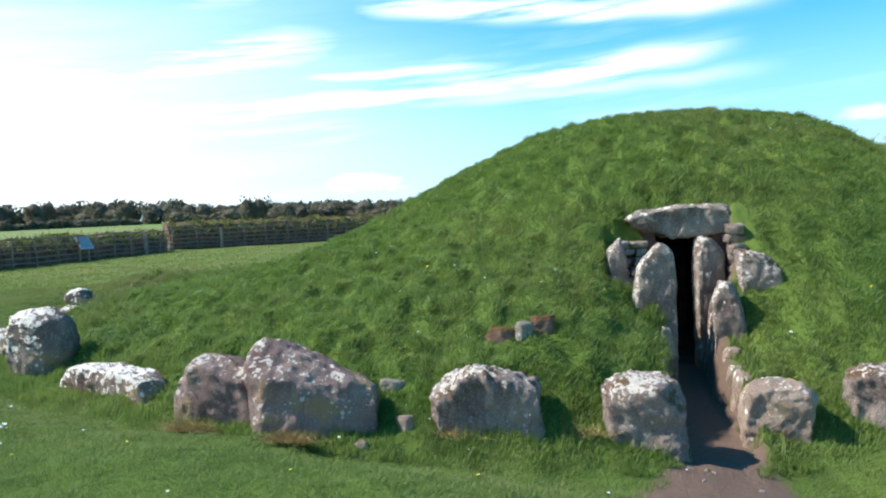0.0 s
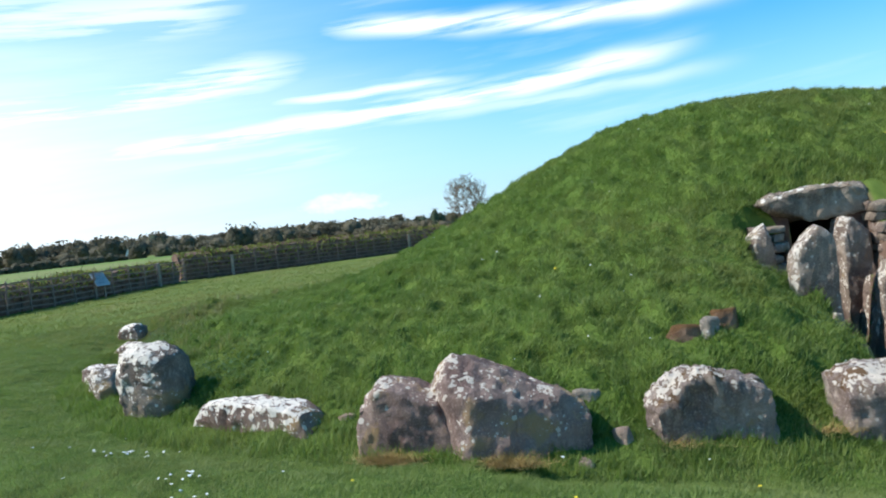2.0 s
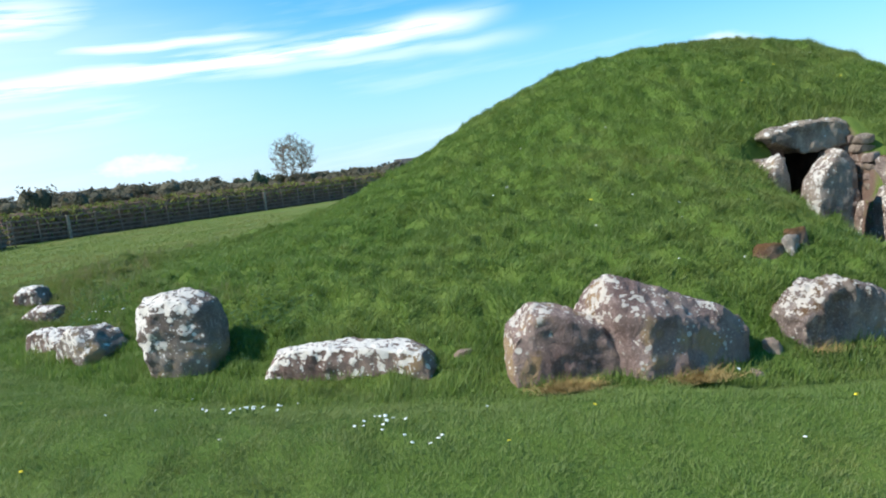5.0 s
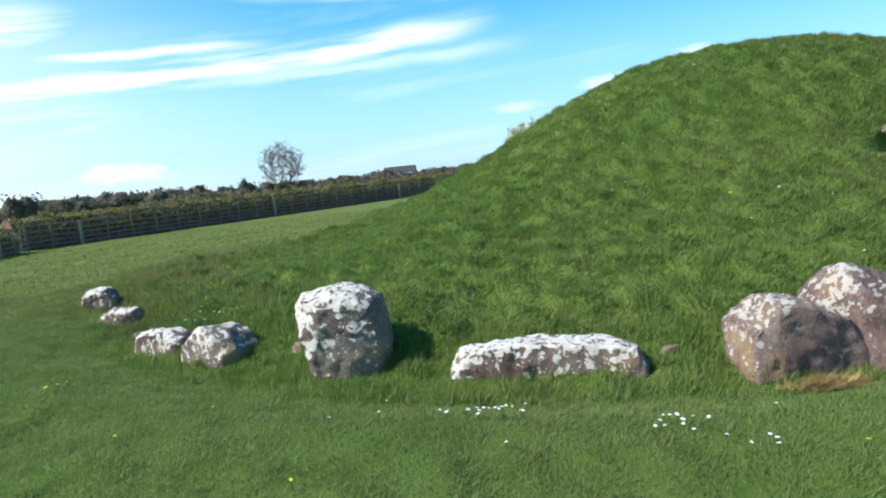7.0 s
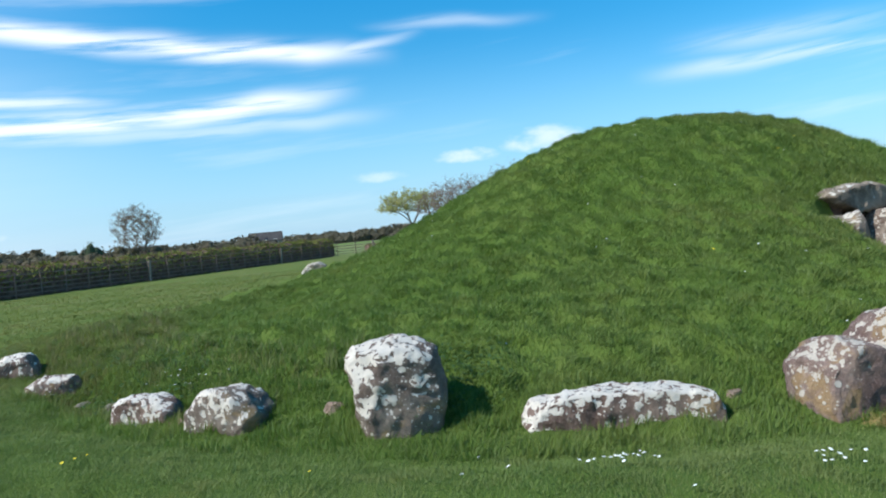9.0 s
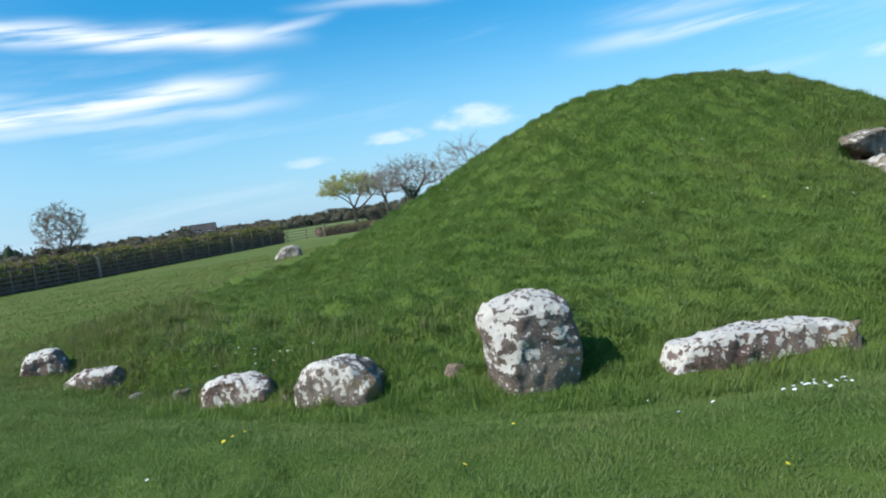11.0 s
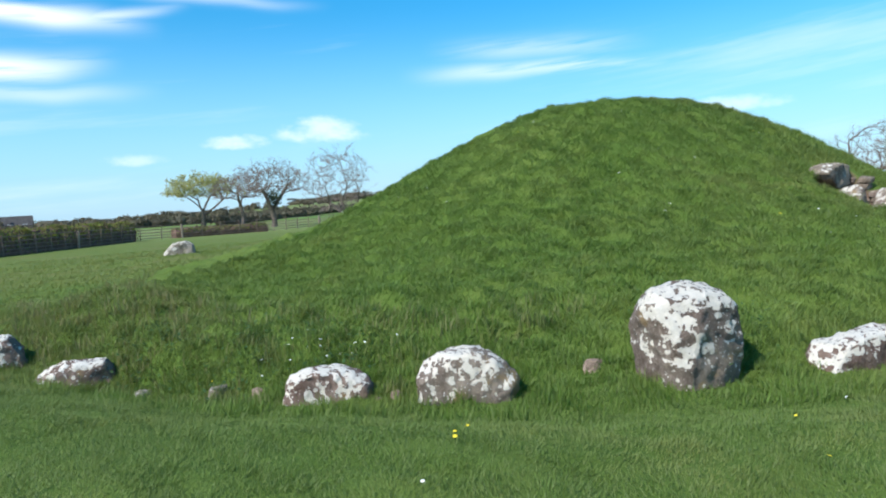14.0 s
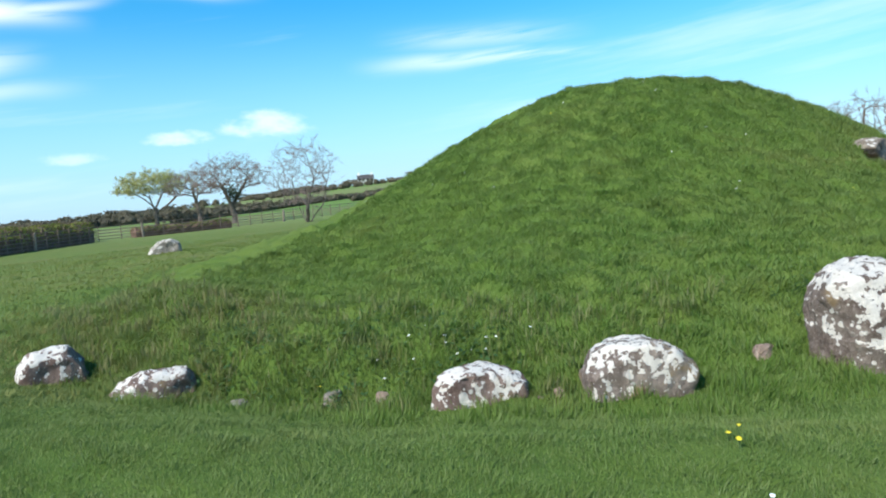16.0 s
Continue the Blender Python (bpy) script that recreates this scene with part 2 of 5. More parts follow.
def turf_material():
    k = Nodes("turf")
    v = k.coords(True)
    s = k.n.new("ShaderNodeSeparateXYZ")
    k.l.new(k.geo.outputs["Position"], s.inputs[0])
    a, b, c = k.noise(v, 0.35, 3), k.noise(v, 2.4, 5, 0.6), k.noise(v, 26, 5, 0.7)
    col = k.mix(k.ramp(a, 0.35, 0.65), (0.082, 0.130, 0.022), (0.108, 0.150, 0.030))
    col = k.mix(k.ramp(b, 0.35, 0.7, 0, 0.6), col, (0.072, 0.124, 0.020))
    col = k.mix(k.ramp(c, 0.5, 0.75, 0, 0.55), col, (0.120, 0.172, 0.038))
    # trodden earth in the passage and on the path that leads up to it
    px = k.math("SUBTRACT", s.outputs[0], k.math("MULTIPLY_ADD", s.outputs[1], 0.252, 0.883))
    wide = k.math("ADD", k.math("MULTIPLY", k.ramp(s.outputs[1], 5.9, 4.6), 0.55), 0.36)
    d = k.math("ADD", k.math("SUBTRACT", k.math("ABSOLUTE", px), wide), k.math("MULTIPLY", k.math("SUBTRACT", b, 0.5), 0.6))
    m = k.math("MULTIPLY", k.ramp(d, 0.14, -0.06), k.math("MULTIPLY", k.ramp(s.outputs[1], 2.2, 3.6), k.ramp(s.outputs[1], 9.40, 9.36)))
    pit = k.math("MULTIPLY", k.ramp(k.math("ABSOLUTE", k.math("ADD", px, 0.16)), 0.84, 0.74), k.math("MULTIPLY", k.ramp(s.outputs[1], 8.45, 8.65), k.ramp(s.outputs[1], 9.40, 9.36)))
    m = k.math("MAXIMUM", m, pit)
    steep = k.ramp(k.up(), 0.30, 0.12)
    m = k.math("MAXIMUM", m, steep)
    earth = k.mix(c, (0.10, 0.062, 0.045), (0.21, 0.14, 0.105))
    col = k.mix(m, col, earth)
    # fields far off: paler and patchier
    far = k.noise(v, 0.012, 3)
    r = k.math("SQRT", k.math("ADD", k.math("POWER", k.math("ABSOLUTE", s.outputs[0]), 2), k.math("POWER", k.math("ABSOLUTE", s.outputs[1]), 2)))
    col = k.mix(k.ramp(r, 18, 27), col, k.mix(k.ramp(b, 0.35, 0.65), (0.098, 0.142, 0.028), (0.138, 0.165, 0.038)))
    col = k.mix(k.math("MULTIPLY", k.ramp(r, 18, 27), k.ramp(a, 0.48, 0.68, 0, 0.6)), col, (0.165, 0.155, 0.052))
    fm = k.ramp(r, 45, 70)
    fields = k.mix(k.ramp(far, 0.4, 0.6), (0.13, 0.20, 0.045), (0.19, 0.20, 0.075))
    col = k.mix(fm, col, fields)
    return k.surface(col, 0.95, k.bump(k.math("ADD", c, b), 0.7, 0.04), 0.15)


M_TURF = turf_material()


def blade_material(name, c0, c1, c2):
    k = Nodes(name)
    v = k.coords(True)
    a, b = k.noise(v, 0.45, 3), k.noise(v, 2.6, 4, 0.6)
    col = k.mix(k.ramp(a, 0.35, 0.65), c0, c1)
    col = k.mix(k.ramp(k.noise(v, 0.9, 3), 0.5, 0.75, 0, 0.6), col, (c1[0] * 1.35, c1[1] * 1.02, c1[2] * 1.3))
    col = k.mix(k.ramp(k.noise(v, 0.16, 3), 0.46, 0.66, 0, 0.55), col, (c1[0] * 1.3, c1[1] * 0.85, c1[2] * 1.5))
    col = k.mix(k.ramp(b, 0.42, 0.72, 0, 0.7), col, [x * 0.78 for x in c0])
    col = k.mix(k.ramp(k.geo.outputs["Random Per Island"], 0.45, 1.0, 0, 0.75), col, c2)
    return k.surface(col, 0.6, None, 0.25, 0.0, col, 0.42)


M_BLADE = blade_material("grass_blade", (0.130, 0.216, 0.034), (0.182, 0.268, 0.050), (0.232, 0.288, 0.095))
M_FIELD = blade_material("grass_mown", (0.148, 0.222, 0.044), (0.198, 0.266, 0.064), (0.245, 0.288, 0.108))
M_DRY = blade_material("grass_outfield", (0.160, 0.215, 0.038), (0.210, 0.250, 0.055), (0.25, 0.27, 0.09))
M_TALL = blade_material("grass_tall", (0.150, 0.195, 0.042), (0.205, 0.235, 0.07), (0.30, 0.28, 0.13))


def simple(name, c0, c1, scale=8.0, rough=0.8, bump=0.3, dist=0.01, spec=0.3, world=False, trans=None):
    k = Nodes(name)
    v = k.coords(world)
    a, b = k.noise(v, scale, 5, 0.6), k.noise(v, scale * 9, 3, 0.6)
    col = k.mix(k.ramp(a, 0.3, 0.7), c0, c1)
    col = k.mix(k.ramp(b, 0.45, 0.8, 0, 0.4), col, [x * 0.6 for x in c0])
    return k.surface(col, rough, k.bump(k.math("ADD", a, b), bump, dist), spec, 0.0, col if trans else None, trans or 0.3)


M_BARK = simple("bark", (0.10, 0.08, 0.062), (0.2, 0.16, 0.13), 6, 0.95, 0.6, 0.03)
M_TWIG = simple("twig_bark", (0.17, 0.125, 0.105), (0.27, 0.2, 0.17), 4, 0.95)
M_WOOD = simple("weathered_wood", (0.26, 0.19, 0.14), (0.40, 0.31, 0.24), 7, 0.9, 0.4)
M_RAIL = simple("rusty_iron", (0.20, 0.13, 0.10), (0.30, 0.205, 0.16), 9, 0.75, 0.3)
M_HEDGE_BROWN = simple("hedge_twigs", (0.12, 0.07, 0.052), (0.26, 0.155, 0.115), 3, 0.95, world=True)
M_HEDGE_GREEN = simple("hedge_leaf", (0.14, 0.18, 0.03), (0.30, 0.30, 0.07), 1.2, 0.7, world=True, trans=0.35)
M_LEAF_YELLOW = simple("leaf_spring", (0.32, 0.34, 0.10), (0.48, 0.46, 0.17), 1.0, 0.7, world=True, trans=0.5)
M_LEAF_DULL = simple("leaf_bud", (0.2, 0.17, 0.10), (0.3, 0.25, 0.15), 1.0, 0.8, world=True, trans=0.3)
M_WOODS = simple("far_wood_crowns", (0.125, 0.110, 0.075), (0.205, 0.18, 0.115), 0.25, 0.95, 1.0, 1.2, world=True, trans=0.2)
M_EVERGREEN = simple("far_evergreen", (0.035, 0.05, 0.03), (0.06, 0.08, 0.042), 0.2, 0.95, world=True)
M_RENDER_WHITE = simple("lime_render", (0.72, 0.71, 0.68), (0.82, 0.81, 0.78), 0.7, 0.9)
M_SLATE = simple("slate_roof", (0.06, 0.056, 0.056), (0.10, 0.092, 0.09), 1.2, 0.95, spec=0.05)
M_BARN = simple("barn_wall", (0.24, 0.2, 0.18), (0.33, 0.28, 0.25), 0.8, 0.9)
M_GLASS_DARK = simple("window_glass", (0.02, 0.024, 0.03), (0.03, 0.034, 0.04), 1.0, 0.15, 0.0, spec=0.6)
M_PANEL = simple("panel_face", (0.34, 0.35, 0.37), (0.42, 0.43, 0.45), 2.0, 0.4, 0.05)
M_INK = simple("panel_print", (0.12, 0.15, 0.19), (0.16, 0.19, 0.23), 2.0, 0.5, 0.0)
M_PETAL_WHITE = simple("petal_white", (0.78, 0.78, 0.74), (0.85, 0.85, 0.82), 20, 0.7)
M_PETAL_YELLOW = simple("petal_yellow", (0.72, 0.55, 0.02), (0.8, 0.65, 0.04), 20, 0.7)
M_PASSAGE = simple("passage_dark_brown", (0.07, 0.045, 0.035), (0.14, 0.09, 0.07), 5, 0.95, 0.6, 0.03)
M_STRAW = simple("dead_grass", (0.30, 0.20, 0.075), (0.46, 0.33, 0.13), 9, 0.9)
M_NETTLE = simple("nettle_leaf", (0.045, 0.10, 0.028), (0.075, 0.14, 0.04), 5, 0.7, world=True, trans=0.35)


# ---------------- helpers ----------------
def mesh_from(name, verts, faces, smooth=False):
    me = bpy.data.meshes.new(name)
    me.from_pydata([tuple(map(float, v)) for v in verts], [], faces)
    if smooth:
        me.shade_smooth()
    return me


def part(name, bm, material, parent, label=""):
    """Links a bmesh or a mesh as one mesh object under a thing or a part."""
    if isinstance(bm, bmesh.types.BMesh):
        me = bpy.data.meshes.new(name)
        bm.to_mesh(me)
        bm.free()
    else:
        me = bm
    if not me.materials:
        me.materials.append(material)
    ob = new(name, me)
    ob.parent = parent
    return tagged(ob, label)


def box(bm, lo, hi, m=None):
    r = bmesh.ops.create_cube(bm, size=1.0)["verts"]
    c, s = (Vector(lo) + Vector(hi)) / 2, Vector(hi) - Vector(lo)
    for v in r:
        v.co = Vector((v.co.x * s.x, v.co.y * s.y, v.co.z * s.z)) + c
        if m:
            v.co = m @ v.co
    return r


def smooth01(a, b, x):
    t = np.clip((x - a) / (b - a), 0, 1)
    return t * t * (3 - 2 * t)


# ---------------- the ground: field, mound, kerb ditch, entrance ----------------
MOUND = (4.705, 14.266)
KERB = (0.829, 14.484, 8.518)


def passage_x(y):
    return 2.42 + (y - 6.1) * 0.252


def wave(x, y, wl, seed):
    """Cheap smooth noise in the plane, about -1 to 1."""
    r = np.random.RandomState(seed)
    z = 0
    for _ in range(7):
        a, p, k = r.uniform(0, 6.28), r.uniform(0, 6.28), r.uniform(0.6, 1.7) * 6.28 / wl
        z = z + np.sin((x * np.cos(a) + y * np.sin(a)) * k + p + 0.8 * np.sin((x * np.sin(a) - y * np.cos(a)) * k * 0.6 + p * 2))
    return z / 3.6


def smooth_ground(x, y):
    dx, dy = x - MOUND[0], y - MOUND[1]
    c, s = math.cos(-0.158), math.sin(-0.158)
    r = np.hypot((dx * c + dy * s) * 0.945, (-dx * s + dy * c) / 0.945)
    q = np.hypot(x - KERB[0], y - KERB[1])
    z = 0.012 - 0.003 * np.clip(x, -60, 60) - 0.003 * np.clip(y - 15, 0, 60)
    z = z + 3.42 * (1 + (r / 6.829) ** 2.795) ** -1.712
    z = z - 0.164 * np.exp(-((x + 2.5) ** 2 + (y - 0.5) ** 2) / 16)
    z = z - 0.095 * np.exp(-((q - KERB[2] + 0.9) / 0.7) ** 2)
    z = z - 0.13 * np.exp(-((q - 8.2) / 0.4) ** 2)
    z = z + 0.115 / (1 + np.minimum(q / 8.364, 20) ** 20.7)
    z = z - 0.28 * np.exp(-((q - KERB[2] - 0.40) / 0.75) ** 2) * smooth01(17.0, 14.8, y)
    z = z - 0.839 * np.exp(-(((x - 3.6) / 2.4) ** 2 + ((y - 4.6) / 2.207) ** 2))
    z = z - 0.852 * np.exp(-((x - 3.0) ** 2 + (y - 7.9) ** 2) / 1.075) * smooth01(9.36, 9.24, y)
    z = z - 0.20 * np.exp(-(((x - 0.3) / 1.5) ** 2 + ((y - 5.4) / 0.9) ** 2))
    u, v = (x + 7.4) * 0.97 + (y - 13.0) * 0.25, (y - 13.0) * 0.97 - (x + 7.4) * 0.25
    z = z - 0.28 * np.exp(-(u / 0.42) ** 2 - (v / 1.6) ** 2)
    # bank behind the small kerb stones
    z = z + 0.30 * np.exp(-(((x + 7.0) / 1.2) ** 2 + ((y - 15.9) / 1.5) ** 2)) - 0.20 * np.exp(-(((x + 4.2) / 2.0) ** 2 + ((y - 15.0) / 2.0) ** 2))
    z = z - 0.22 * np.exp(-(((x - 3.2) / 0.85) ** 2 + ((y - 9.45) / 0.4) ** 2)) * smooth01(9.24, 9.36, y)
    z = z + 0.24 * np.exp(-(((x - 1.1) / 3.5) ** 2 + ((y - 29.0) / 3.0) ** 2))
    # far rises
    z = z + 9.0 * np.exp(-(((x - 250) / 120) ** 2 + ((y - 190) / 110) ** 2)) + 5.0 * np.exp(-(((x + 420) / 260) ** 2 + ((y - 520) / 160) ** 2))
    return z


def ground_z(x, y, rough=True):
    z = smooth_ground(x, y)
    if rough:
        d = np.hypot(x - 1, y - 11)
        near = smooth01(40, 20, d)
        on_mound = smooth01(9.2, 7.5, np.hypot(x - KERB[0], y - KERB[1])) + smooth01(8, 6, np.hypot(x - MOUND[0], y - MOUND[1]))
        amp = 0.012 + 0.046 * np.clip(on_mound, 0, 1)
        z = z + near * (amp * wave(x, y, 0.62, 3) + amp * 0.6 * wave(x, y, 0.33, 4) + 0.035 * wave(x, y, 2.7, 5))
    # wide pit before the doorway, and the sunk passage
    px = np.abs(x - passage_x(y))
    pit = smooth01(0.84, 0.74, np.abs(x - passage_x(y) + 0.24)) * smooth01(8.45, 8.75, y) * smooth01(9.37, 9.33, y)
    z = z * (1 - pit) + np.minimum(z, 0.25) * pit
    wide = 0.33 - 0.10 * smooth01(6.3, 7.8, y)
    tr = smooth01(0.09, -0.03, px - wide) * smooth01(5.5, 6.0, y) * smooth01(9.37, 9.33, y)
    floor = -0.44 + 0.02 * (y - 5.8)
    return z * (1 - tr) + np.minimum(z, floor) * tr


def axis(lo, hi, step, far):
    core = np.arange(lo, hi + 1e-6, step)
    a, s = [], step
    v = hi
    while v < far:
        s *= 1.16
        v += s
        a.append(v)
    b, s, v = [], step, lo
    while v > -far:
        s *= 1.16
        v -= s
        b.append(v)
    return np.array(b[::-1] + list(core) + a)


def make_ground():
    xs, ys = axis(-11.5, 10.5, 0.075, 4200), axis(2.0, 22.0, 0.075, 4200)
    X, Y = np.meshgrid(xs, ys)
    Z = ground_z(X, Y)
    nx, ny = len(xs), len(ys)
    co = np.stack([X, Y, Z], -1).reshape(-1, 3)
    idx = np.arange(nx * ny).reshape(ny, nx)
    f = np.stack([idx[:-1, :-1], idx[:-1, 1:], idx[1:, 1:], idx[1:, :-1]], -1).reshape(-1, 4)
    # the doorway: no turf across it
    mid = co[f].mean(1)
    span = co[f][:, :, 2].max(1) - co[f][:, :, 2].min(1)
    door = (np.abs(mid[:, 0] - passage_x(mid[:, 1])) < 0.36) & (mid[:, 1] > 9.2) & (mid[:, 1] < 9.5) & (span > 0.12)
    f = f[~door]
    me = bpy.data.meshes.new("ground")
    me.vertices.add(len(co))
    me.vertices.foreach_set("co", co.ravel())
    me.loops.add(len(f) * 4)
    me.loops.foreach_set("vertex_index", f.ravel())
    me.polygons.add(len(f))
    me.polygons.foreach_set("loop_start", np.arange(len(f)) * 4)
    me.polygons.foreach_set("loop_total", np.full(len(f), 4))
    me.update(calc_edges=True)
    me.shade_smooth()
    me.materials.append(M_TURF)
    tagged(new("ground", me), "grassy field and round burial mound of green turf", "ground", kind="structure")


make_ground()


def gz(x, y):
    return float(ground_z(np.float64(x), np.float64(y)))


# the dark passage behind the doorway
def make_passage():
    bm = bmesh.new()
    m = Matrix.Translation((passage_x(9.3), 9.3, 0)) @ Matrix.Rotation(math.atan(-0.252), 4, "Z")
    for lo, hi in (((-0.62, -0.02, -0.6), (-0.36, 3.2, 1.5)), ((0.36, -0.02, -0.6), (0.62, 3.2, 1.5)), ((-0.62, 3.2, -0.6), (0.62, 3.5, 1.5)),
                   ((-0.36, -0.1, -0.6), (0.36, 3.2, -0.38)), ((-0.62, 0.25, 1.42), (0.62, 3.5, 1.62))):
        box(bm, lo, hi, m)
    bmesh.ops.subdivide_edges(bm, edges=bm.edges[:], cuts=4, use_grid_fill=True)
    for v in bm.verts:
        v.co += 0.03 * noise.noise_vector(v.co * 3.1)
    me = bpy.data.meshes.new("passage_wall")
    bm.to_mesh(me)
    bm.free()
    # every inner face takes one dark brown, darker than the path's earth
    me.materials.append(M_PASSAGE)
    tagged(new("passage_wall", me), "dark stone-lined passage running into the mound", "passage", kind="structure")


make_passage()


# ---------------- stones ----------------
def rock_mesh(hulls, seed, grain=0.035, fine=0.045, round_off=2, crag=1.0):
    """One boulder: convex blocks with chipped edges, broken up by coarse and fine relief."""
    full = bmesh.new()
    rnd = random.Random(seed)
    for pts in hulls:
        bm = bmesh.new()
        for p in pts:
            bm.verts.new(p)
        r = bmesh.ops.convex_hull(bm, input=bm.verts[:])
        bmesh.ops.delete(bm, geom=list({v for v in r["geom_interior"] + r["geom_unused"] if isinstance(v, bmesh.types.BMVert)}), context="VERTS")
        # a few chips
        c = sum((v.co for v in bm.verts), Vector()) / len(bm.verts)
        for _ in range(9):
            n = Vector((rnd.uniform(-1, 1), rnd.uniform(-1, 1), rnd.uniform(-0.2, 1))).normalized()
            reach = max((v.co - c).dot(n) for v in bm.verts)
            g = bmesh.ops.bisect_plane(bm, geom=bm.verts[:] + bm.edges[:] + bm.faces[:], plane_co=c + n * reach * rnd.uniform(0.88, 0.97), plane_no=n, clear_outer=True)
            cut = [e for e in g["geom_cut"] if isinstance(e, bmesh.types.BMEdge)]
            if cut:
                bmesh.ops.contextual_create(bm, geom=cut)
        for _ in range(7):
            bmesh.ops.triangulate(bm, faces=bm.faces[:])
            long = [e for e in bm.edges if e.calc_length() > fine * 1.6]
            if not long or len(bm.verts) > 9000:
                break
            bmesh.ops.subdivide_edges(bm, edges=long, cuts=1)
        bmesh.ops.triangulate(bm, faces=bm.faces[:])
        for _ in range(round_off):
            bmesh.ops.smooth_vert(bm, verts=bm.verts[:], factor=0.45, use_axis_x=True, use_axis_y=True, use_axis_z=True)
        bm.normal_update()
        off = Vector((seed * 3.7, seed * 1.3, seed * 7.1))
        tilt = Vector((rnd.uniform(-0.5, 0.5), rnd.uniform(-0.5, 0.5), 1) if seed not in (13, 14, 15, 17, 53, 52) else (1, 0.35, 0.2)).normalized()
        for v in bm.verts:
            p = v.co + off
            d = noise.fractal(p * 2.9, 0.9, 2.1, 5) * grain * 1.0
            ridge = abs(noise.noise(Vector((p.x * 5.5, p.y * 5.5, p.z * 3.2))))
            d += (0.16 - ridge) * grain * 0.6 * crag
            lay = p.dot(tilt) * 11 + noise.noise(p * 3.0) * 1.6
            lay = lay - math.floor(lay)
            d += grain * 0.26 * crag * (min(lay * 1.25, (1 - lay) * 5) - 0.5)
            vd = noise.voronoi(p * 4.2)[0]
            d += grain * 0.35 * crag * (min(vd[1] - vd[0], 0.35) - 0.17)
            d += noise.noise(p * 17) * grain * 0.42 + noise.noise(p * 41) * grain * 0.13
            v.co += v.normal * d
        me = bpy.data.meshes.new("tmp")
        bm.to_mesh(me)
        bm.free()
        full.from_mesh(me)
        bpy.data.meshes.remove(me)
    me = bpy.data.meshes.new("stone")
    full.to_mesh(me)
    full.free()
    me.shade_smooth()
    return me


def slab_points(profile, front, back, sf=0.82, sb=0.8, lean=0.0, sink=0.25):
    """Hull points of a stone from its outline (width, height), its depth to the front and the back, and how it narrows there."""
    cu = sum(p[0] for p in profile) / len(profile)
    zl = min(p[1] for p in profile)
    top = max(p[1] for p in profile)
    pts = []
    for u, z in profile:
        low = z < zl + 0.28 * (top - zl)
        zz = z - sink if low else z
        pts.append((u, 0.0, zz))
        pts.append((cu + (u - cu) * sf, -front - lean * (z - zl), zz if low else zl + (z - zl) * (sf * 0.5 + 0.5)))
        pts.append((cu + (u - cu) * sb, back - lean * (z - zl), zz if low else zl + (z - zl) * (sb * 0.5 + 0.5)))
    return pts


def stone(name, x, y, yaw, parts, mat, label, seed, category="standing stone", group="", grain=0.035, crag=1.5, fine=0.032, round_off=1):
    hulls = [slab_points(*p) if isinstance(p, tuple) else p for p in parts]
    me = rock_mesh(hulls, seed, grain, fine, round_off, crag)
    me.materials.append(mat)
    ob = new(name, me)
    ob.matrix_world = pose(x, y, 0, 0, 0, yaw)
    return tagged(ob, label, category, group)


KG = "kerb stones round the mound"
stone("kerb_stone", -5.26, 8.71, -23.5, [slab_points([(-0.27, 0.66), (-0.20, 0.74), (0.12, 0.80), (0.38, 0.74), (0.53, 0.64), (0.58, 0.45), (0.60, 0.20), (0.54, -0.09), (0.11, -0.1), (-0.12, 0.0), (-0.21, 0.34), (-0.28, 0.54)], 0.30, 0.25, 0.84, 0.78)
      + [(-0.06, -0.40, 0.58), (0.0, -0.38, 0.34)]],
      M_LICHEN, "upright boulder blotched with white lichen, grey and purple-brown", 11, group=KG, grain=0.028, round_off=2)
stone("kerb_stone", -3.64, 7.38, -32, [([(-0.92, 0.19), (-0.60, 0.23), (-0.37, 0.26), (-0.2, 0.25), (0.30, 0.25), (0.56, 0.22), (0.66, 0.18), (0.73, 0.06), (0.73, -0.09), (0.08, -0.09), (-0.37, -0.08), (-0.93, -0.04)], 0.16, 0.22, 0.97, 0.92)],
      M_WHITE, "long low slab lying in the grass under white lichen", 12, group=KG, grain=0.026)
stone("kerb_stone", -1.60, 6.28, -16.6,
      [slab_points([(-0.45, 0.46), (-0.35, 0.60), (-0.26, 0.68), (-0.18, 0.71), (-0.07, 0.70), (0.14, 0.58), (0.29, 0.51), (0.56, 0.44), (0.80, 0.35), (0.94, 0.29), (0.99, 0.20), (0.95, -0.02), (0.75, -0.16), (0.3, -0.24), (-0.25, -0.22)], 0.06, 0.38, 0.92, 0.85)
       + [(0.10, -0.36, 0.44), (0.04, -0.46, -0.3), (-0.22, -0.26, 0.52)],
       slab_points([(-1.01, 0.38), (-0.92, 0.46), (-0.82, 0.55), (-0.62, 0.55), (-0.43, 0.47), (-0.2, 0.40), (0.0, 0.05), (0.05, -0.22), (-0.6, -0.2), (-1.01, -0.08)], 0.26, 0.3, 0.86, 0.85)],
      M_PURPLE, "large purple-brown boulder with two humps and ochre stains", 13, group=KG, grain=0.032, crag=1.0)
stone("kerb_stone", 0.55, 6.10, -5.2, [([(-0.74, 0.18), (-0.52, 0.40), (-0.36, 0.43), (-0.21, 0.45), (0.09, 0.37), (0.29, 0.29), (0.31, -0.2), (0.12, -0.26), (-0.70, -0.22)], 0.18, 0.32, 0.88, 0.85)],
      M_GREY, "rough grey boulder with brown moss along its top", 14, group=KG, grain=0.045, crag=1.6)
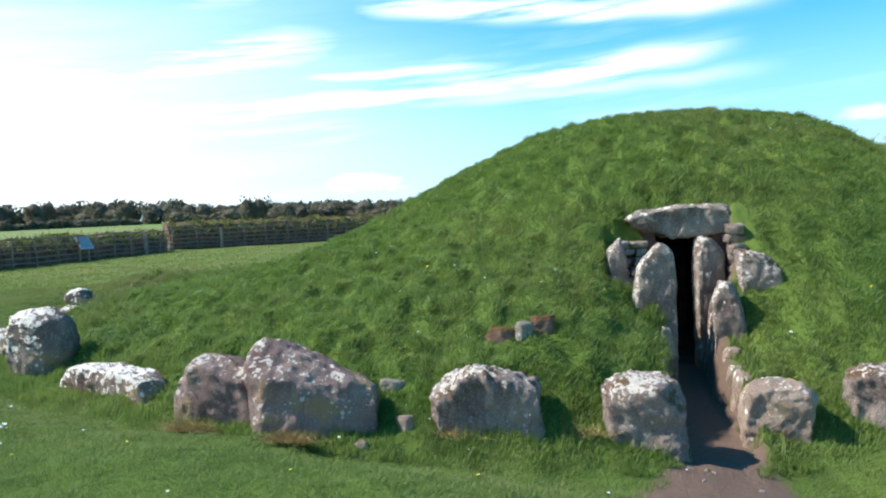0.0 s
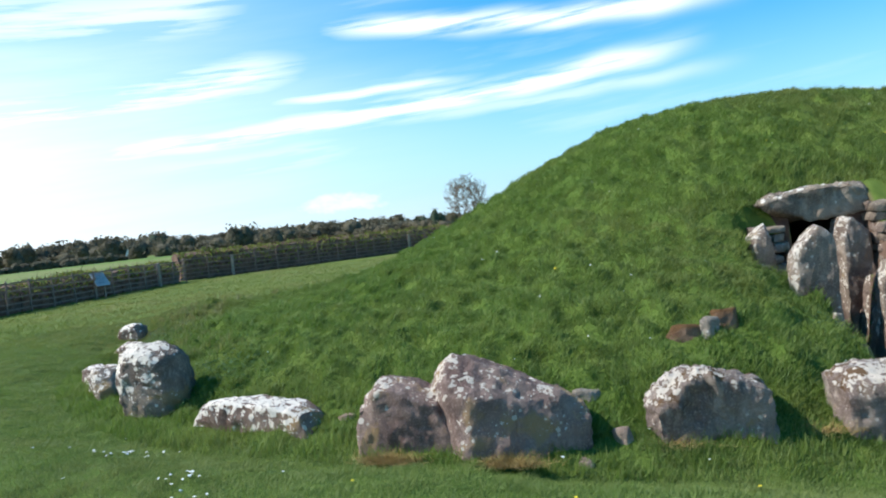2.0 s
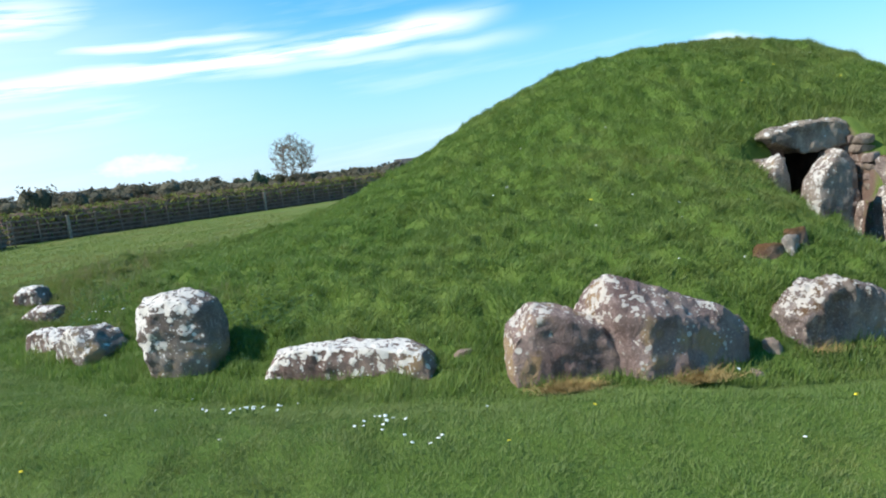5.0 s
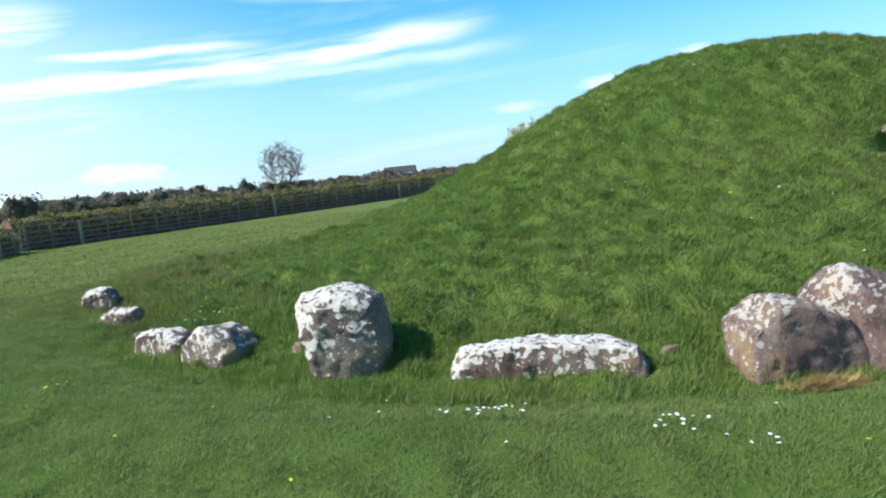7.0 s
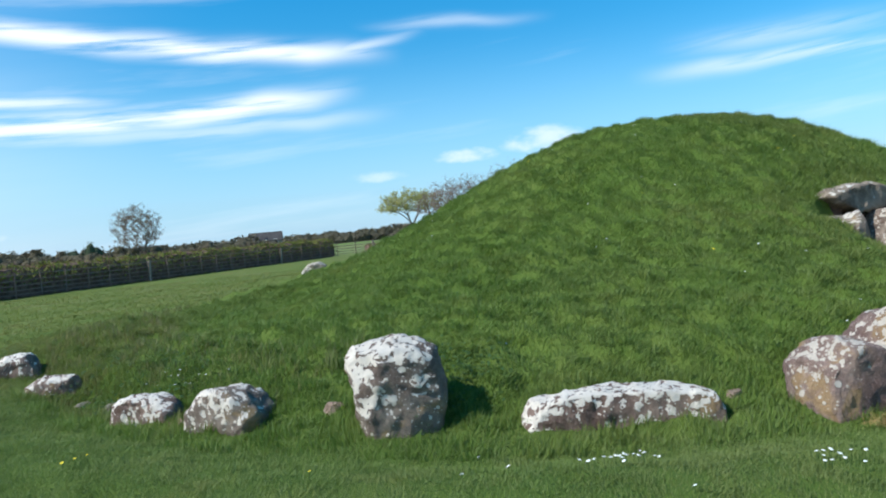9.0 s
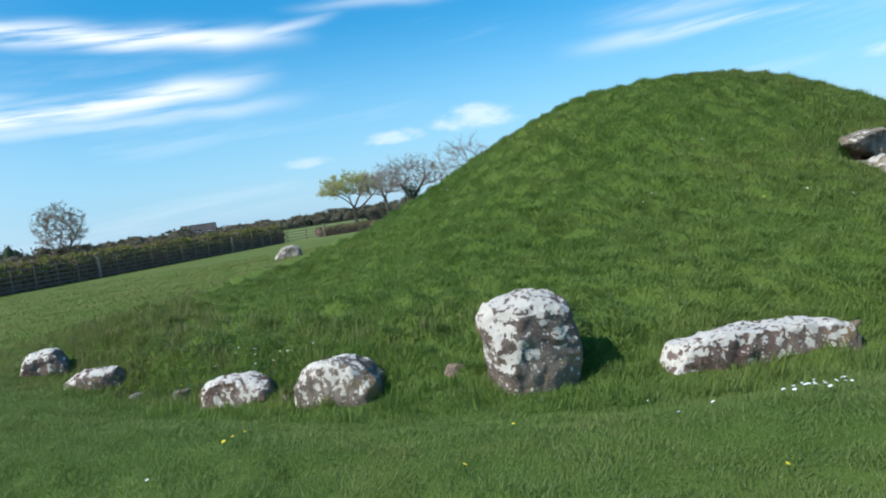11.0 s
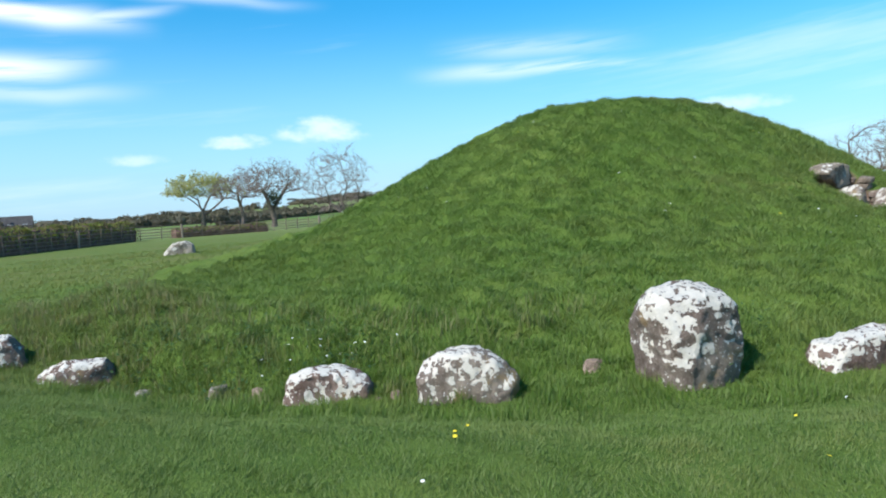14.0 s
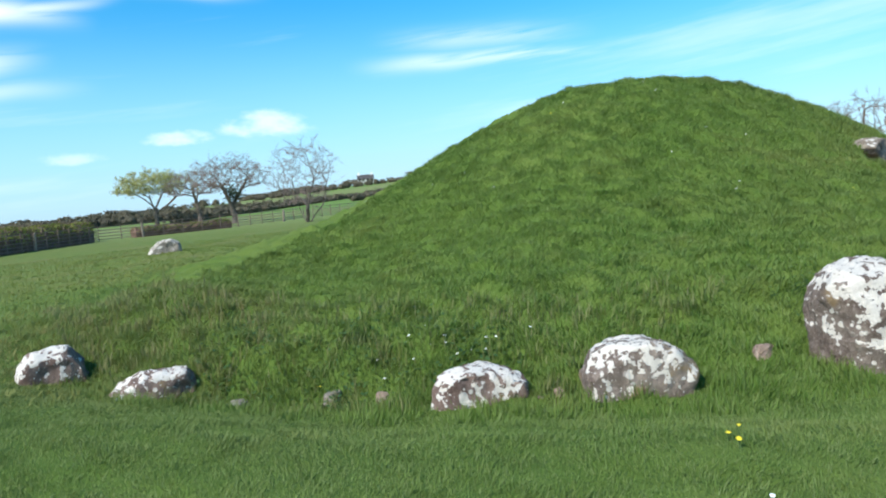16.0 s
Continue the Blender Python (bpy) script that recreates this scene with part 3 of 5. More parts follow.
stone("kerb_stone", 1.75, 6.00, -16.4, [([(-0.41, 0.22), (-0.29, 0.29), (-0.17, 0.32), (0.07, 0.30), (0.2, 0.33), (0.27, 0.28), (0.35, 0.06), (0.38, -0.40), (0.12, -0.40), (-0.25, -0.36), (-0.38, -0.05)], 0.20, 0.34, 0.8, 0.9)],
      M_GREY, "angular grey boulder with white spots beside the passage mouth", 15, group=KG, grain=0.04, crag=1.4)
stone("kerb_stone", 3.02, 6.25, -22, [([(-0.29, 0.10), (-0.06, 0.19), (0.23, 0.18), (0.32, 0.07), (0.30, -0.35), (0.14, -0.52), (-0.12, -0.52), (-0.31, -0.50)], 0.12, 0.34, 0.92, 0.85)],
      M_TAN, "squat tan boulder with a flat face beside the path", 16, group=KG, grain=0.035)
stone("kerb_stone", 4.28, 6.15, -30, [([(-0.60, 0.23), (-0.4, 0.32), (0.0, 0.36), (0.45, 0.3), (0.62, 0.0), (0.6, -0.55), (-0.55, -0.6)], 0.2, 0.35, 0.85, 0.85)],
      M_GREY, "broad grey boulder with white lichen in the grass", 17, group=KG, grain=0.045, crag=1.4)
stone("kerb_stone", -6.40, 10.02, -53.5, [([(-0.29, 0.10), (-0.20, 0.25), (-0.06, 0.33), (0.21, 0.36), (0.39, 0.29), (0.56, 0.12), (0.50, -0.08), (-0.30, -0.10)], 0.16, 0.34, 0.85, 0.8)],
      M_LICHEN, "low boulder, half white with lichen, half bare tan", 18, group=KG, grain=0.03)
stone("kerb_stone", -6.85, 10.88, -43.5, [([(-0.46, 0.08), (-0.38, 0.15), (-0.2, 0.21), (0.07, 0.19), (0.22, 0.13), (0.30, 0.04), (0.33, -0.12), (-0.04, -0.18), (-0.47, -0.14)], 0.15, 0.24, 0.85, 0.8)],
      M_WHITE, "small low stone crusted with white lichen", 19, group=KG, grain=0.03)
stone("kerb_stone", -7.75, 14.08, -21.6, [([(-0.45, -0.1), (-0.3, 0.0), (-0.08, 0.07), (0.32, 0.06), (0.41, -0.1), (0.36, -0.3), (-0.43, -0.3)], 0.16, 0.25, 0.85, 0.8)],
      M_WHITE, "low slanting stone with white lichen in the ditch", 20, group=KG, grain=0.03)
stone("kerb_stone", -8.10, 15.15, -24, [([(-0.38, 0.10), (-0.28, 0.26), (-0.10, 0.33), (0.10, 0.31), (0.23, 0.16), (0.27, 0.02), (0.2, -0.3), (-0.38, -0.25)], 0.16, 0.22, 0.85, 0.8)],
      M_WHITE, "rounded stone white with lichen at the ditch edge", 21, group=KG, grain=0.03)


def small_stone(x, y, z, w, d, h, mat, label, seed, yaw=0.0, name="field_stone", grain=0.02):
    r = random.Random(seed)
    pts = []
    for k in range(16):
        a = k * 6.283 / 8 + r.uniform(-0.25, 0.25)
        up = k >= 8
        s = r.uniform(0.45, 0.8) if up else r.uniform(0.85, 1.1)
        pts.append((math.cos(a) * w / 2 * s, math.sin(a) * d / 2 * s, h * r.uniform(0.75, 1.0) if up else -0.12))
    me = rock_mesh([pts], seed, grain, 0.03, 1)
    me.materials.append(mat)
    ob = new(name, me)
    ob.matrix_world = pose(x, y, z, 0, 0, yaw)
    return tagged(ob, label, "stone")


small_stone(0.62, 7.16, gz(0.62, 7.16) - 0.02, 0.56, 0.34, 0.10, M_MOSSY, "stone capped with rusty brown moss on the mound foot", 31)
small_stone(1.02, 7.26, gz(1.02, 7.26) - 0.01, 0.36, 0.28, 0.15, M_MOSSY, "hump of rusty brown moss over a stone", 30)
small_stone(0.80, 7.10, gz(0.80, 7.10) - 0.02, 0.30, 0.24, 0.15, M_PALE, "pale lichened stone poking out of the turf", 32)
small_stone(-0.52, 6.62, gz(-0.52, 6.62) - 0.03, 0.40, 0.24, 0.08, M_PALE, "flat grey slab in the grass behind the boulder", 33)
small_stone(-0.40, 6.06, -0.10, 0.26, 0.24, 0.14, M_TAN, "small orange-tan stone between two boulders", 34)
small_stone(-0.78, 5.82, -0.20, 0.24, 0.2, 0.10, M_TAN, "small tan stone lying in the grass", 35, 20)
small_stone(-5.47, 9.26, gz(-5.47, 9.26) - 0.03, 0.26, 0.2, 0.09, M_TAN, "small tan stone in the turf", 36)
small_stone(-6.62, 10.40, gz(-6.62, 10.4) - 0.05, 0.2, 0.16, 0.12, M_TAN, "flat stone wedged between two kerb stones", 37, 40)
small_stone(-6.70, 10.52, gz(-6.7, 10.52) - 0.08, 0.16, 0.14, 0.10, M_GREY, "small grey stone wedged low in the ditch", 38)
small_stone(-7.10, 12.35, gz(-7.1, 12.35) - 0.05, 0.30, 0.24, 0.17, M_PALE, "small pointed grey stone in the ditch", 39)
small_stone(-6.98, 11.85, gz(-6.98, 11.85) - 0.05, 0.22, 0.2, 0.10, M_TAN, "small brown stone in the ditch", 40)
small_stone(-7.4, 13.25, gz(-7.4, 13.25) - 0.10, 0.4, 0.3, 0.18, M_PALE, "half-buried grey stone in the bank", 41)
small_stone(-2.75, 7.1, gz(-2.75, 7.1) - 0.03, 0.26, 0.2, 0.06, M_TAN, "flat brown stone in the turf", 42)
stone("standing_stone", 1.1, 28.7, -30.3, [([(-0.56, 0.36), (-0.45, 0.52), (-0.23, 0.76), (0.20, 0.82), (0.46, 0.68), (0.50, 0.42), (0.46, 0.1), (-0.55, 0.1)], 0.2, 0.3, 0.85, 0.85)], M_PALE, "pale grey standing stone alone on the grass", 43, grain=0.03).location.z = -0.1

# the doorway
PG = "stones of the doorway"
stone("lintel_stone", 3.2, 9.36, -4, [([(-0.78, 0.28), (-0.5, 0.38), (-0.1, 0.42), (0.22, 0.44), (0.66, 0.42), (0.78, 0.22), (0.75, 0.06), (0.3, 0.02), (-0.18, 0.0), (-0.45, 0.10), (-0.66, 0.2)], 0.2, 0.4, 0.86, 0.9, 0.0, 0.0)],
      M_LINTEL, "long grey capstone lying across the doorway", 51, "capstone", PG, 0.04).location.z = 1.37
stone("portal_stone", 2.55, 8.3, -12, [([(-0.02, 1.34), (0.05, 1.40), (0.17, 1.38), (0.23, 1.2), (0.26, 0.85), (0.25, -0.35), (-0.2, -0.35), (-0.25, 0.52), (-0.27, 0.70), (-0.21, 1.10)], 0.09, 0.30, 0.95, 0.92, 0.04)],
      M_PORTAL, "tall pointed slab with a white lichened edge at the doorway", 52, "standing stone", PG, 0.018, 1.0, 0.035, 1)
stone("portal_stone", 3.47, 8.95, -8, [([(-0.17, 1.30), (-0.13, 1.40), (0.12, 1.37), (0.17, 1.13), (0.18, 0.77), (0.10, -0.35), (-0.14, -0.35), (-0.17, 0.78)], 0.09, 0.3, 0.95, 0.95)],
      M_PORTAL, "tall narrow pillar stone of grey-brown schist", 53, "standing stone", PG, 0.022, 1.5)
stone("portal_stone", 3.32, 8.05, -20, [([(-0.10, 0.90), (-0.03, 0.95), (0.05, 0.91), (0.14, 0.72), (0.22, 0.40), (0.2, -0.3), (-0.12, -0.3), (-0.16, 0.42), (-0.17, 0.72)], 0.1, 0.26, 0.85, 0.9)],
      M_PORTAL, "shorter leaning slab lining the passage", 54, "standing stone", PG, 0.022)
stone("portal_stone", 3.74, 8.36, -14, [([(-0.17, 1.26), (0.02, 1.25), (0.24, 1.14), (0.35, 1.0), (0.40, 0.65), (0.34, 0.2), (-0.10, 0.1), (-0.15, 0.87)], 0.12, 0.34, 0.9, 0.9)],
      M_GREY, "broad mossy block spotted with lichen beside the doorway", 55, "standing stone", PG, 0.026)
stone("portal_stone", 2.17, 8.76, -10, [([(-0.10, 1.33), (0.08, 1.43), (0.17, 1.1), (0.22, 0.74), (0.16, 0.4), (0.0, 0.4), (-0.05, 1.0)], 0.09, 0.26, 0.85, 0.9)],
      M_PORTAL, "narrow upright stone at the outer edge of the doorway", 56, "standing stone", PG, 0.02)
small_stone(2.54, 7.86, 0.17, 0.19, 0.17, 0.27, M_PALE, "small pale stone standing at the passage edge", 57, 0, "edge_stone")
for i, (y, w, h) in enumerate(((7.75, 0.3, 0.42), (7.35, 0.26, 0.30), (6.95, 0.28, 0.32), (6.6, 0.24, 0.2))):
    small_stone(passage_x(y) + 0.40, y, -0.2, 0.24, w + 0.14, h, M_TAN, "low tan stone lining the side of the passage", 60 + i, 14, "lining_stone")
rb = random.Random(7)
for side, x0, x1, z0, z1 in (("l", 2.28, 2.78, 0.35, 1.36), ("r", 3.66, 3.94, 0.8, 1.36)):
    z = z0
    while z < z1 - 0.05:
        h = rb.uniform(0.09, 0.15)
        x = x0
        while x < x1 - 0.05:
            w = min(rb.uniform(0.16, 0.32), x1 - x)
            pts = [(sx * w * 0.50 * rb.uniform(0.6, 1), sy * 0.12 * rb.uniform(0.6, 1), sz * h * 0.52 * rb.uniform(0.55, 1)) for sx in (-1, 1) for sy in (-1, 1) for sz in (-1, 1)]
            me = rock_mesh([pts], rb.randint(100, 999), 0.012, 0.035, 1)
            me.materials.append(rb.choice((M_PORTAL, M_LINTEL)))
            ob = new("walling_stone", me)
            ob.matrix_world = pose(x + w / 2, 9.27 + rb.uniform(-0.03, 0.02), z + h / 2, rb.uniform(-3, 3), rb.uniform(-4, 4), rb.uniform(-8, 8))
            tagged(ob, "flat dry-laid walling stone under the capstone", "stone", "dry-laid stones beside the doorway")
            x += w
        z += h
for row in range(9):
    y = 8.62
    while y < 9.3:
        w = rb.uniform(0.14, 0.26)
        x, z = passage_x(y) + 0.64, 0.42 + row * 0.125
        if z < min(gz(passage_x(y) + 0.85, y + w / 2), 1.75) - 0.02:
            pts = [(sx * w * 0.52 * rb.uniform(0.55, 1), sy * 0.13 * rb.uniform(0.6, 1), sz * 0.072 * rb.uniform(0.5, 1)) for sx in (-1, 1) for sy in (-1, 1) for sz in (-1, 1)]
            me = rock_mesh([pts], rb.randint(100, 999), 0.012, 0.035, 1)
            me.materials.append(rb.choice((M_PORTAL, M_LINTEL)))
            ob = new("walling_stone", me)
            ob.matrix_world = pose(x + 0.05, y + w / 2, z + 0.06, rb.uniform(-9, 9), rb.uniform(-10, 10), 76 + rb.uniform(-16, 16))
            tagged(ob, "flat dry-laid walling stone beside the doorway", "stone", "dry-laid stones beside the doorway")
        y += w
for i, (x, y, z) in enumerate(((3.96, 9.34, 1.26), (4.02, 9.38, 1.40))):
    small_stone(x, y, z, 0.34, 0.3, 0.13, M_PORTAL, "small stone packed against the end of the capstone", 90 + i, 10 * i, "packing_stone")
for i, (y, h) in enumerate(((8.28, 0.72), (8.58, 0.95))):
    small_stone(passage_x(y) + 0.33, y, -0.2, 0.2, 0.34, h, M_PORTAL, "tall grey-brown stone lining the side of the passage", 76 + i, 14, "lining_stone")
# pale chippings on the path
for i in range(16):
    y = rb.uniform(4.7, 5.75)
    x = passage_x(y) + rb.uniform(-0.4, 0.5)
    small_stone(x, y, gz(x, y) - 0.005, rb.uniform(0.05, 0.12), rb.uniform(0.04, 0.09), 0.02, M_PALE, "pale flat pebble trodden into the earth path", 400 + i, rb.uniform(0, 180), "path_pebble", 0.006)


# ---------------- grass, as real blades ----------------
def blades(name, label, pts, hts, wid, mat, seed, lean=0.55, segs=2):
    """One mesh of grass blades: bent, tapering strips at the given places."""
    r = np.random.RandomState(seed)
    n = len(pts)
    z = ground_z(pts[:, 0], pts[:, 1])
    base = np.column_stack([pts, z - 0.008])
    a = r.uniform(0, 2 * np.pi, n)
    side = np.column_stack([np.cos(a), np.sin(a), np.zeros(n)])
    b = a + np.pi / 2 + r.normal(0, 0.5, n)
    # tufts lean together, a little downwind
    drift = 2.0 * wave(pts[:, 0], pts[:, 1], 1.1, seed + 5)
    fwd = np.column_stack([np.cos(b) + 0.5 * np.cos(drift), np.sin(b) + 0.5 * np.sin(drift), np.zeros(n)])
    bend = hts * r.uniform(0.15, 1.0, n) * lean
    up = np.array([0, 0, 1.0])
    w = (wid * r.uniform(0.7, 1.3, n))[:, None]
    p0, p1 = base - side * w / 2, base + side * w / 2
    mid = base + up * (hts * 0.58)[:, None] + fwd * (bend * 0.35)[:, None]
    tip = base + up * (hts * r.uniform(0.8, 1.0, n))[:, None] + fwd * bend[:, None]
    if segs == 1:
        co, per = np.stack([p0, p1, tip], 1).reshape(-1, 3), 3
        loops, start, total = np.arange(n * 3), np.arange(n) * 3, np.full(n, 3)
    else:
        co, per = np.stack([p0, p1, mid + side * w * 0.36, mid - side * w * 0.36, tip], 1).reshape(-1, 3), 5
        k = np.arange(n)[:, None] * 5
        loops = np.concatenate([k + np.array([[0, 1, 2, 3]]), k + np.array([[3, 2, 4]])], 1).ravel()
        start, total = (np.arange(n)[:, None] * 7 + np.array([[0, 4]])).ravel(), np.tile([4, 3], n)
    me = bpy.data.meshes.new(name)
    me.vertices.add(n * per)
    me.vertices.foreach_set("co", co.ravel())
    me.loops.add(len(loops))
    me.loops.foreach_set("vertex_index", loops)
    me.polygons.add(len(start))
    me.polygons.foreach_set("loop_start", start)
    me.polygons.foreach_set("loop_total", total)
    me.update(calc_edges=True)
    me.shade_smooth()
    me.materials.append(mat)
    return tagged(new(name, me), label, "grass", kind="stuff")


def bare(x, y):
    """Where nothing grows: the path, the passage and the pit before the doorway."""
    px = np.abs(x - passage_x(y) + 0.12 * wave(x, y, 0.5, 9))
    wide = 0.34 + 0.55 * smooth01(5.9, 4.6, y)
    path = (px < wide) & (y > 3.2) & (y < 9.45)
    pit = (px < 0.85) & (y > 8.5) & (y < 9.4)
    return path | pit


def scatter(n, x0, x1, y0, y1, seed, keep):
    r = np.random.RandomState(seed)
    p = np.column_stack([r.uniform(x0, x1, n), r.uniform(y0, y1, n)])
    p = p[keep(p[:, 0], p[:, 1], r)]
    return p[~bare(p[:, 0], p[:, 1])]


def kerb_q(x, y):
    return np.hypot(x - KERB[0], y - KERB[1])


def clumpy(x, y, seed):
    return 0.5 + 0.5 * np.clip(wave(x, y, 0.55, seed) * 0.8 + wave(x, y, 0.27, seed + 1) * 0.5, -1, 1)


# longer tufted grass on the mound and its apron
P = scatter(900000, -8.5, 10.0, 5.6, 17.5, 21, lambda x, y, r: ((kerb_q(x, y) < 8.5) | (np.hypot(x - MOUND[0], y - MOUND[1]) < 8.2)) & (r.rand(len(x)) < 0.7 + 0.3 * clumpy(x, y, 31))
            & ((y < 15.5) | (x < 1.5)))
H = (0.042 + 0.058 * clumpy(P[:, 0], P[:, 1], 31)) * np.random.RandomState(1).uniform(0.6, 1.35, len(P))
blades("mound_grass", "tufted green grass covering the mound", P, H, 0.012, M_BLADE, 41, 1.25, 1)
# the mown field in front and beside it
P = scatter(2300000, -13.5, 5.5, 1.0, 17.0, 22, lambda x, y, r: (kerb_q(x, y) > 8.3) & (r.rand(len(x)) < (0.8 + 0.2 * clumpy(x, y, 33)) * smooth01(13.2, 11.6, kerb_q(x, y))))
H = (0.022 + 0.026 * clumpy(P[:, 0], P[:, 1], 33)) * np.random.RandomState(2).uniform(0.6, 1.4, len(P))
blades("field_grass", "short mown grass of the field", P, H, 0.0062, M_FIELD, 42, 1.1, 1)
P = scatter(260000, -19, 9.0, -5.0, 19.5, 27, lambda x, y, r: (kerb_q(x, y) > 10.8))
H = np.random.RandomState(7).uniform(0.02, 0.05, len(P))
blades("outer_grass", "short mown grass of the outer field", P, H, 0.014, M_FIELD, 47, 1.1, 1)
# longer grass against the stones, where no mower reaches, and on the ditch bank
P = scatter(620000, -9.5, 5.5, 4.9, 17.5, 23, lambda x, y, r: (np.abs(kerb_q(x, y) - 8.45) < 0.62) & (r.rand(len(x)) < 0.25 + 0.75 * clumpy(x, y, 35) ** 1.5))
H = (0.05 + 0.085 * clumpy(P[:, 0], P[:, 1], 35)) * np.random.RandomState(3).uniform(0.5, 1.3, len(P))
blades("ditch_grass", "longer rough grass along the foot of the kerb stones", P, H, 0.010, M_BLADE, 43, 0.7, 1)
P = scatter(60000, -9.6, -4.0, 9.8, 19.0, 24, lambda x, y, r: (kerb_q(x, y) < 8.7) & (kerb_q(x, y) > 6.9) & (r.rand(len(x)) < clumpy(x, y, 36) ** 2))
H = (0.06 + 0.12 * clumpy(P[:, 0], P[:, 1], 36)) * np.random.RandomState(4).uniform(0.5, 1.3, len(P))
blades("bank_grass", "tall pale-tipped grass on the bank behind the stones", P, H, 0.010, M_TALL, 44, 0.5)
# a fringe over the capstone and along the passage edges
P = scatter(16000, 1.6, 4.6, 5.8, 10.3, 25, lambda x, y, r: ((np.abs(np.abs(x - passage_x(y)) - 0.46) < 0.13) & (y < 8.4)) | ((y > 9.44) & (y < 10.0)))
H = np.random.RandomState(5).uniform(0.05, 0.15, len(P))
blades("edge_grass", "grass hanging over the edges of the passage", P, H, 0.012, M_BLADE, 45, 0.8)
# sparse tufts further off
P = scatter(420000, -24, 16, 14, 40, 26, lambda x, y, r: (kerb_q(x, y) > 8.4) & (r.rand(len(x)) < (0.25 + 0.75 * clumpy(x, y, 37)) * np.clip(1.4 - y / 36, 0.1, 1)) & (np.hypot(x - MOUND[0], y - MOUND[1]) > 7) & (y < 36 + 0.75 * (x + 13)))
H = (0.03 + 0.05 * clumpy(P[:, 0], P[:, 1], 37)) * np.random.RandomState(6).uniform(0.6, 1.4, len(P))
blades("far_grass", "grass of the open field beside the mound", P, H, 0.022, M_DRY, 46, 0.8, 1)


def dead_tufts(x, y, z, n, seed, spread):
    r = np.random.RandomState(seed)
    bm = bmesh.new()
    for _ in range(n):
        a, h = r.uniform(0, 6.28), r.uniform(0.04, 0.15)
        p = Vector((r.normal(0, spread), r.normal(0, spread * 0.35), 0))
        s, f = Vector((math.cos(a), math.sin(a), 0)) * 0.003, Vector((r.normal(0, 0.09), r.normal(-0.05, 0.05), 0))
        bm.faces.new([bm.verts.new(q) for q in (p - s, p + s, p + f + Vector((0, 0, h * r.uniform(0.2, 1.0))))])
    me = bpy.data.meshes.new("dead_grass")
    bm.to_mesh(me)
    bm.free()
    me.materials.append(M_STRAW)
    ob = new("dead_grass", me)
    ob.matrix_world = pose(x, y, z, 0, 0, -16)
    tagged(ob, "straw-coloured dead grass caught against the boulder", "dead grass", kind="stuff")


dead_tufts(-0.05, 5.95, gz(-0.05, 5.95), 260, 5, 0.16)
dead_tufts(1.2, 5.95, gz(1.2, 5.95), 320, 6, 0.13)
dead_tufts(-2.30, 5.98, gz(-2.30, 5.98) + 0.04, 1100, 7, 0.13)
dead_tufts(-1.36, 5.70, gz(-1.36, 5.70) + 0.04, 1000, 8, 0.12)


# weeds with broad leaves beside the upright boulder and in the ditch
def weed(x, y, spread, n, seed, h=0.22):
    r = np.random.RandomState(seed)
    bm = bmesh.new()
    for _ in range(n):
        px, py = r.normal(0, spread), r.normal(0, spread)
        z0 = gz(x + px, y + py)
        z = z0 + r.uniform(0.02, h)
        a, t, l = r.uniform(0, 6.28), r.uniform(-0.5, 0.3), r.uniform(0.03, 0.06)
        d = Vector((math.cos(a) * l, math.sin(a) * l, t * l))
        s = Vector((-math.sin(a), math.cos(a), 0)) * l * 0.28
        p = Vector((px, py, z))
        v = [bm.verts.new(q) for q in (p, p + d * 0.5 + s, p + d, p + d * 0.5 - s)]
        bm.faces.new(v)
    me = bpy.data.meshes.new("weeds")
    bm.to_mesh(me)
    bm.free()
    me.materials.append(M_NETTLE)
    ob = new("weeds", me)
    ob.location = (x, y, 0)
    tagged(ob, "patch of dark green weeds in the grass", "weeds", kind="stuff")


weed(-4.45, 8.75, 0.30, 420, 1)
weed(-6.75, 12.3, 0.32, 380, 2)
weed(-7.1, 13.6, 0.3, 300, 3)
weed(-6.5, 11.3, 0.22, 200, 4)
weed(2.2, 7.45, 0.16, 140, 5, 0.12)


# daisies and dandelions
def flower_mesh(name, yellow):
    bm = bmesh.new()
    n = 9 if not yellow else 12
    c = bm.verts.new((0, 0, 0.006))
    ring = []
    for i in range(n * 2):
        a, r = i * math.pi / n, (0.016 if i % 2 else 0.011) * (1.15 if yellow else 1.0)
        ring.append(bm.verts.new((math.cos(a) * r, math.sin(a) * r, 0.002 if yellow else 0.0)))
    for i in range(n * 2):
        bm.faces.new((c, ring[i], ring[(i + 1) % (n * 2)]))
    me = bpy.data.meshes.new(name)
    bm.to_mesh(me)
    bm.free()
    me.materials.append(M_PETAL_YELLOW if yellow else M_PETAL_WHITE)
    return me


def stem_mesh():
    bm = bmesh.new()
    bmesh.ops.create_cone(bm, cap_ends=False, segments=4, radius1=0.0018, radius2=0.0014, depth=1.0)
    for v in bm.verts:
        v.co.z -= 0.5
    me = bpy.data.meshes.new("stem")
    bm.to_mesh(me)
    bm.free()
    me.materials.append(M_NETTLE)
    return me


HEADS = {False: flower_mesh("daisy_head", False), True: flower_mesh("dandelion_head", True)}
STEM = stem_mesh()
rf = random.Random(11)


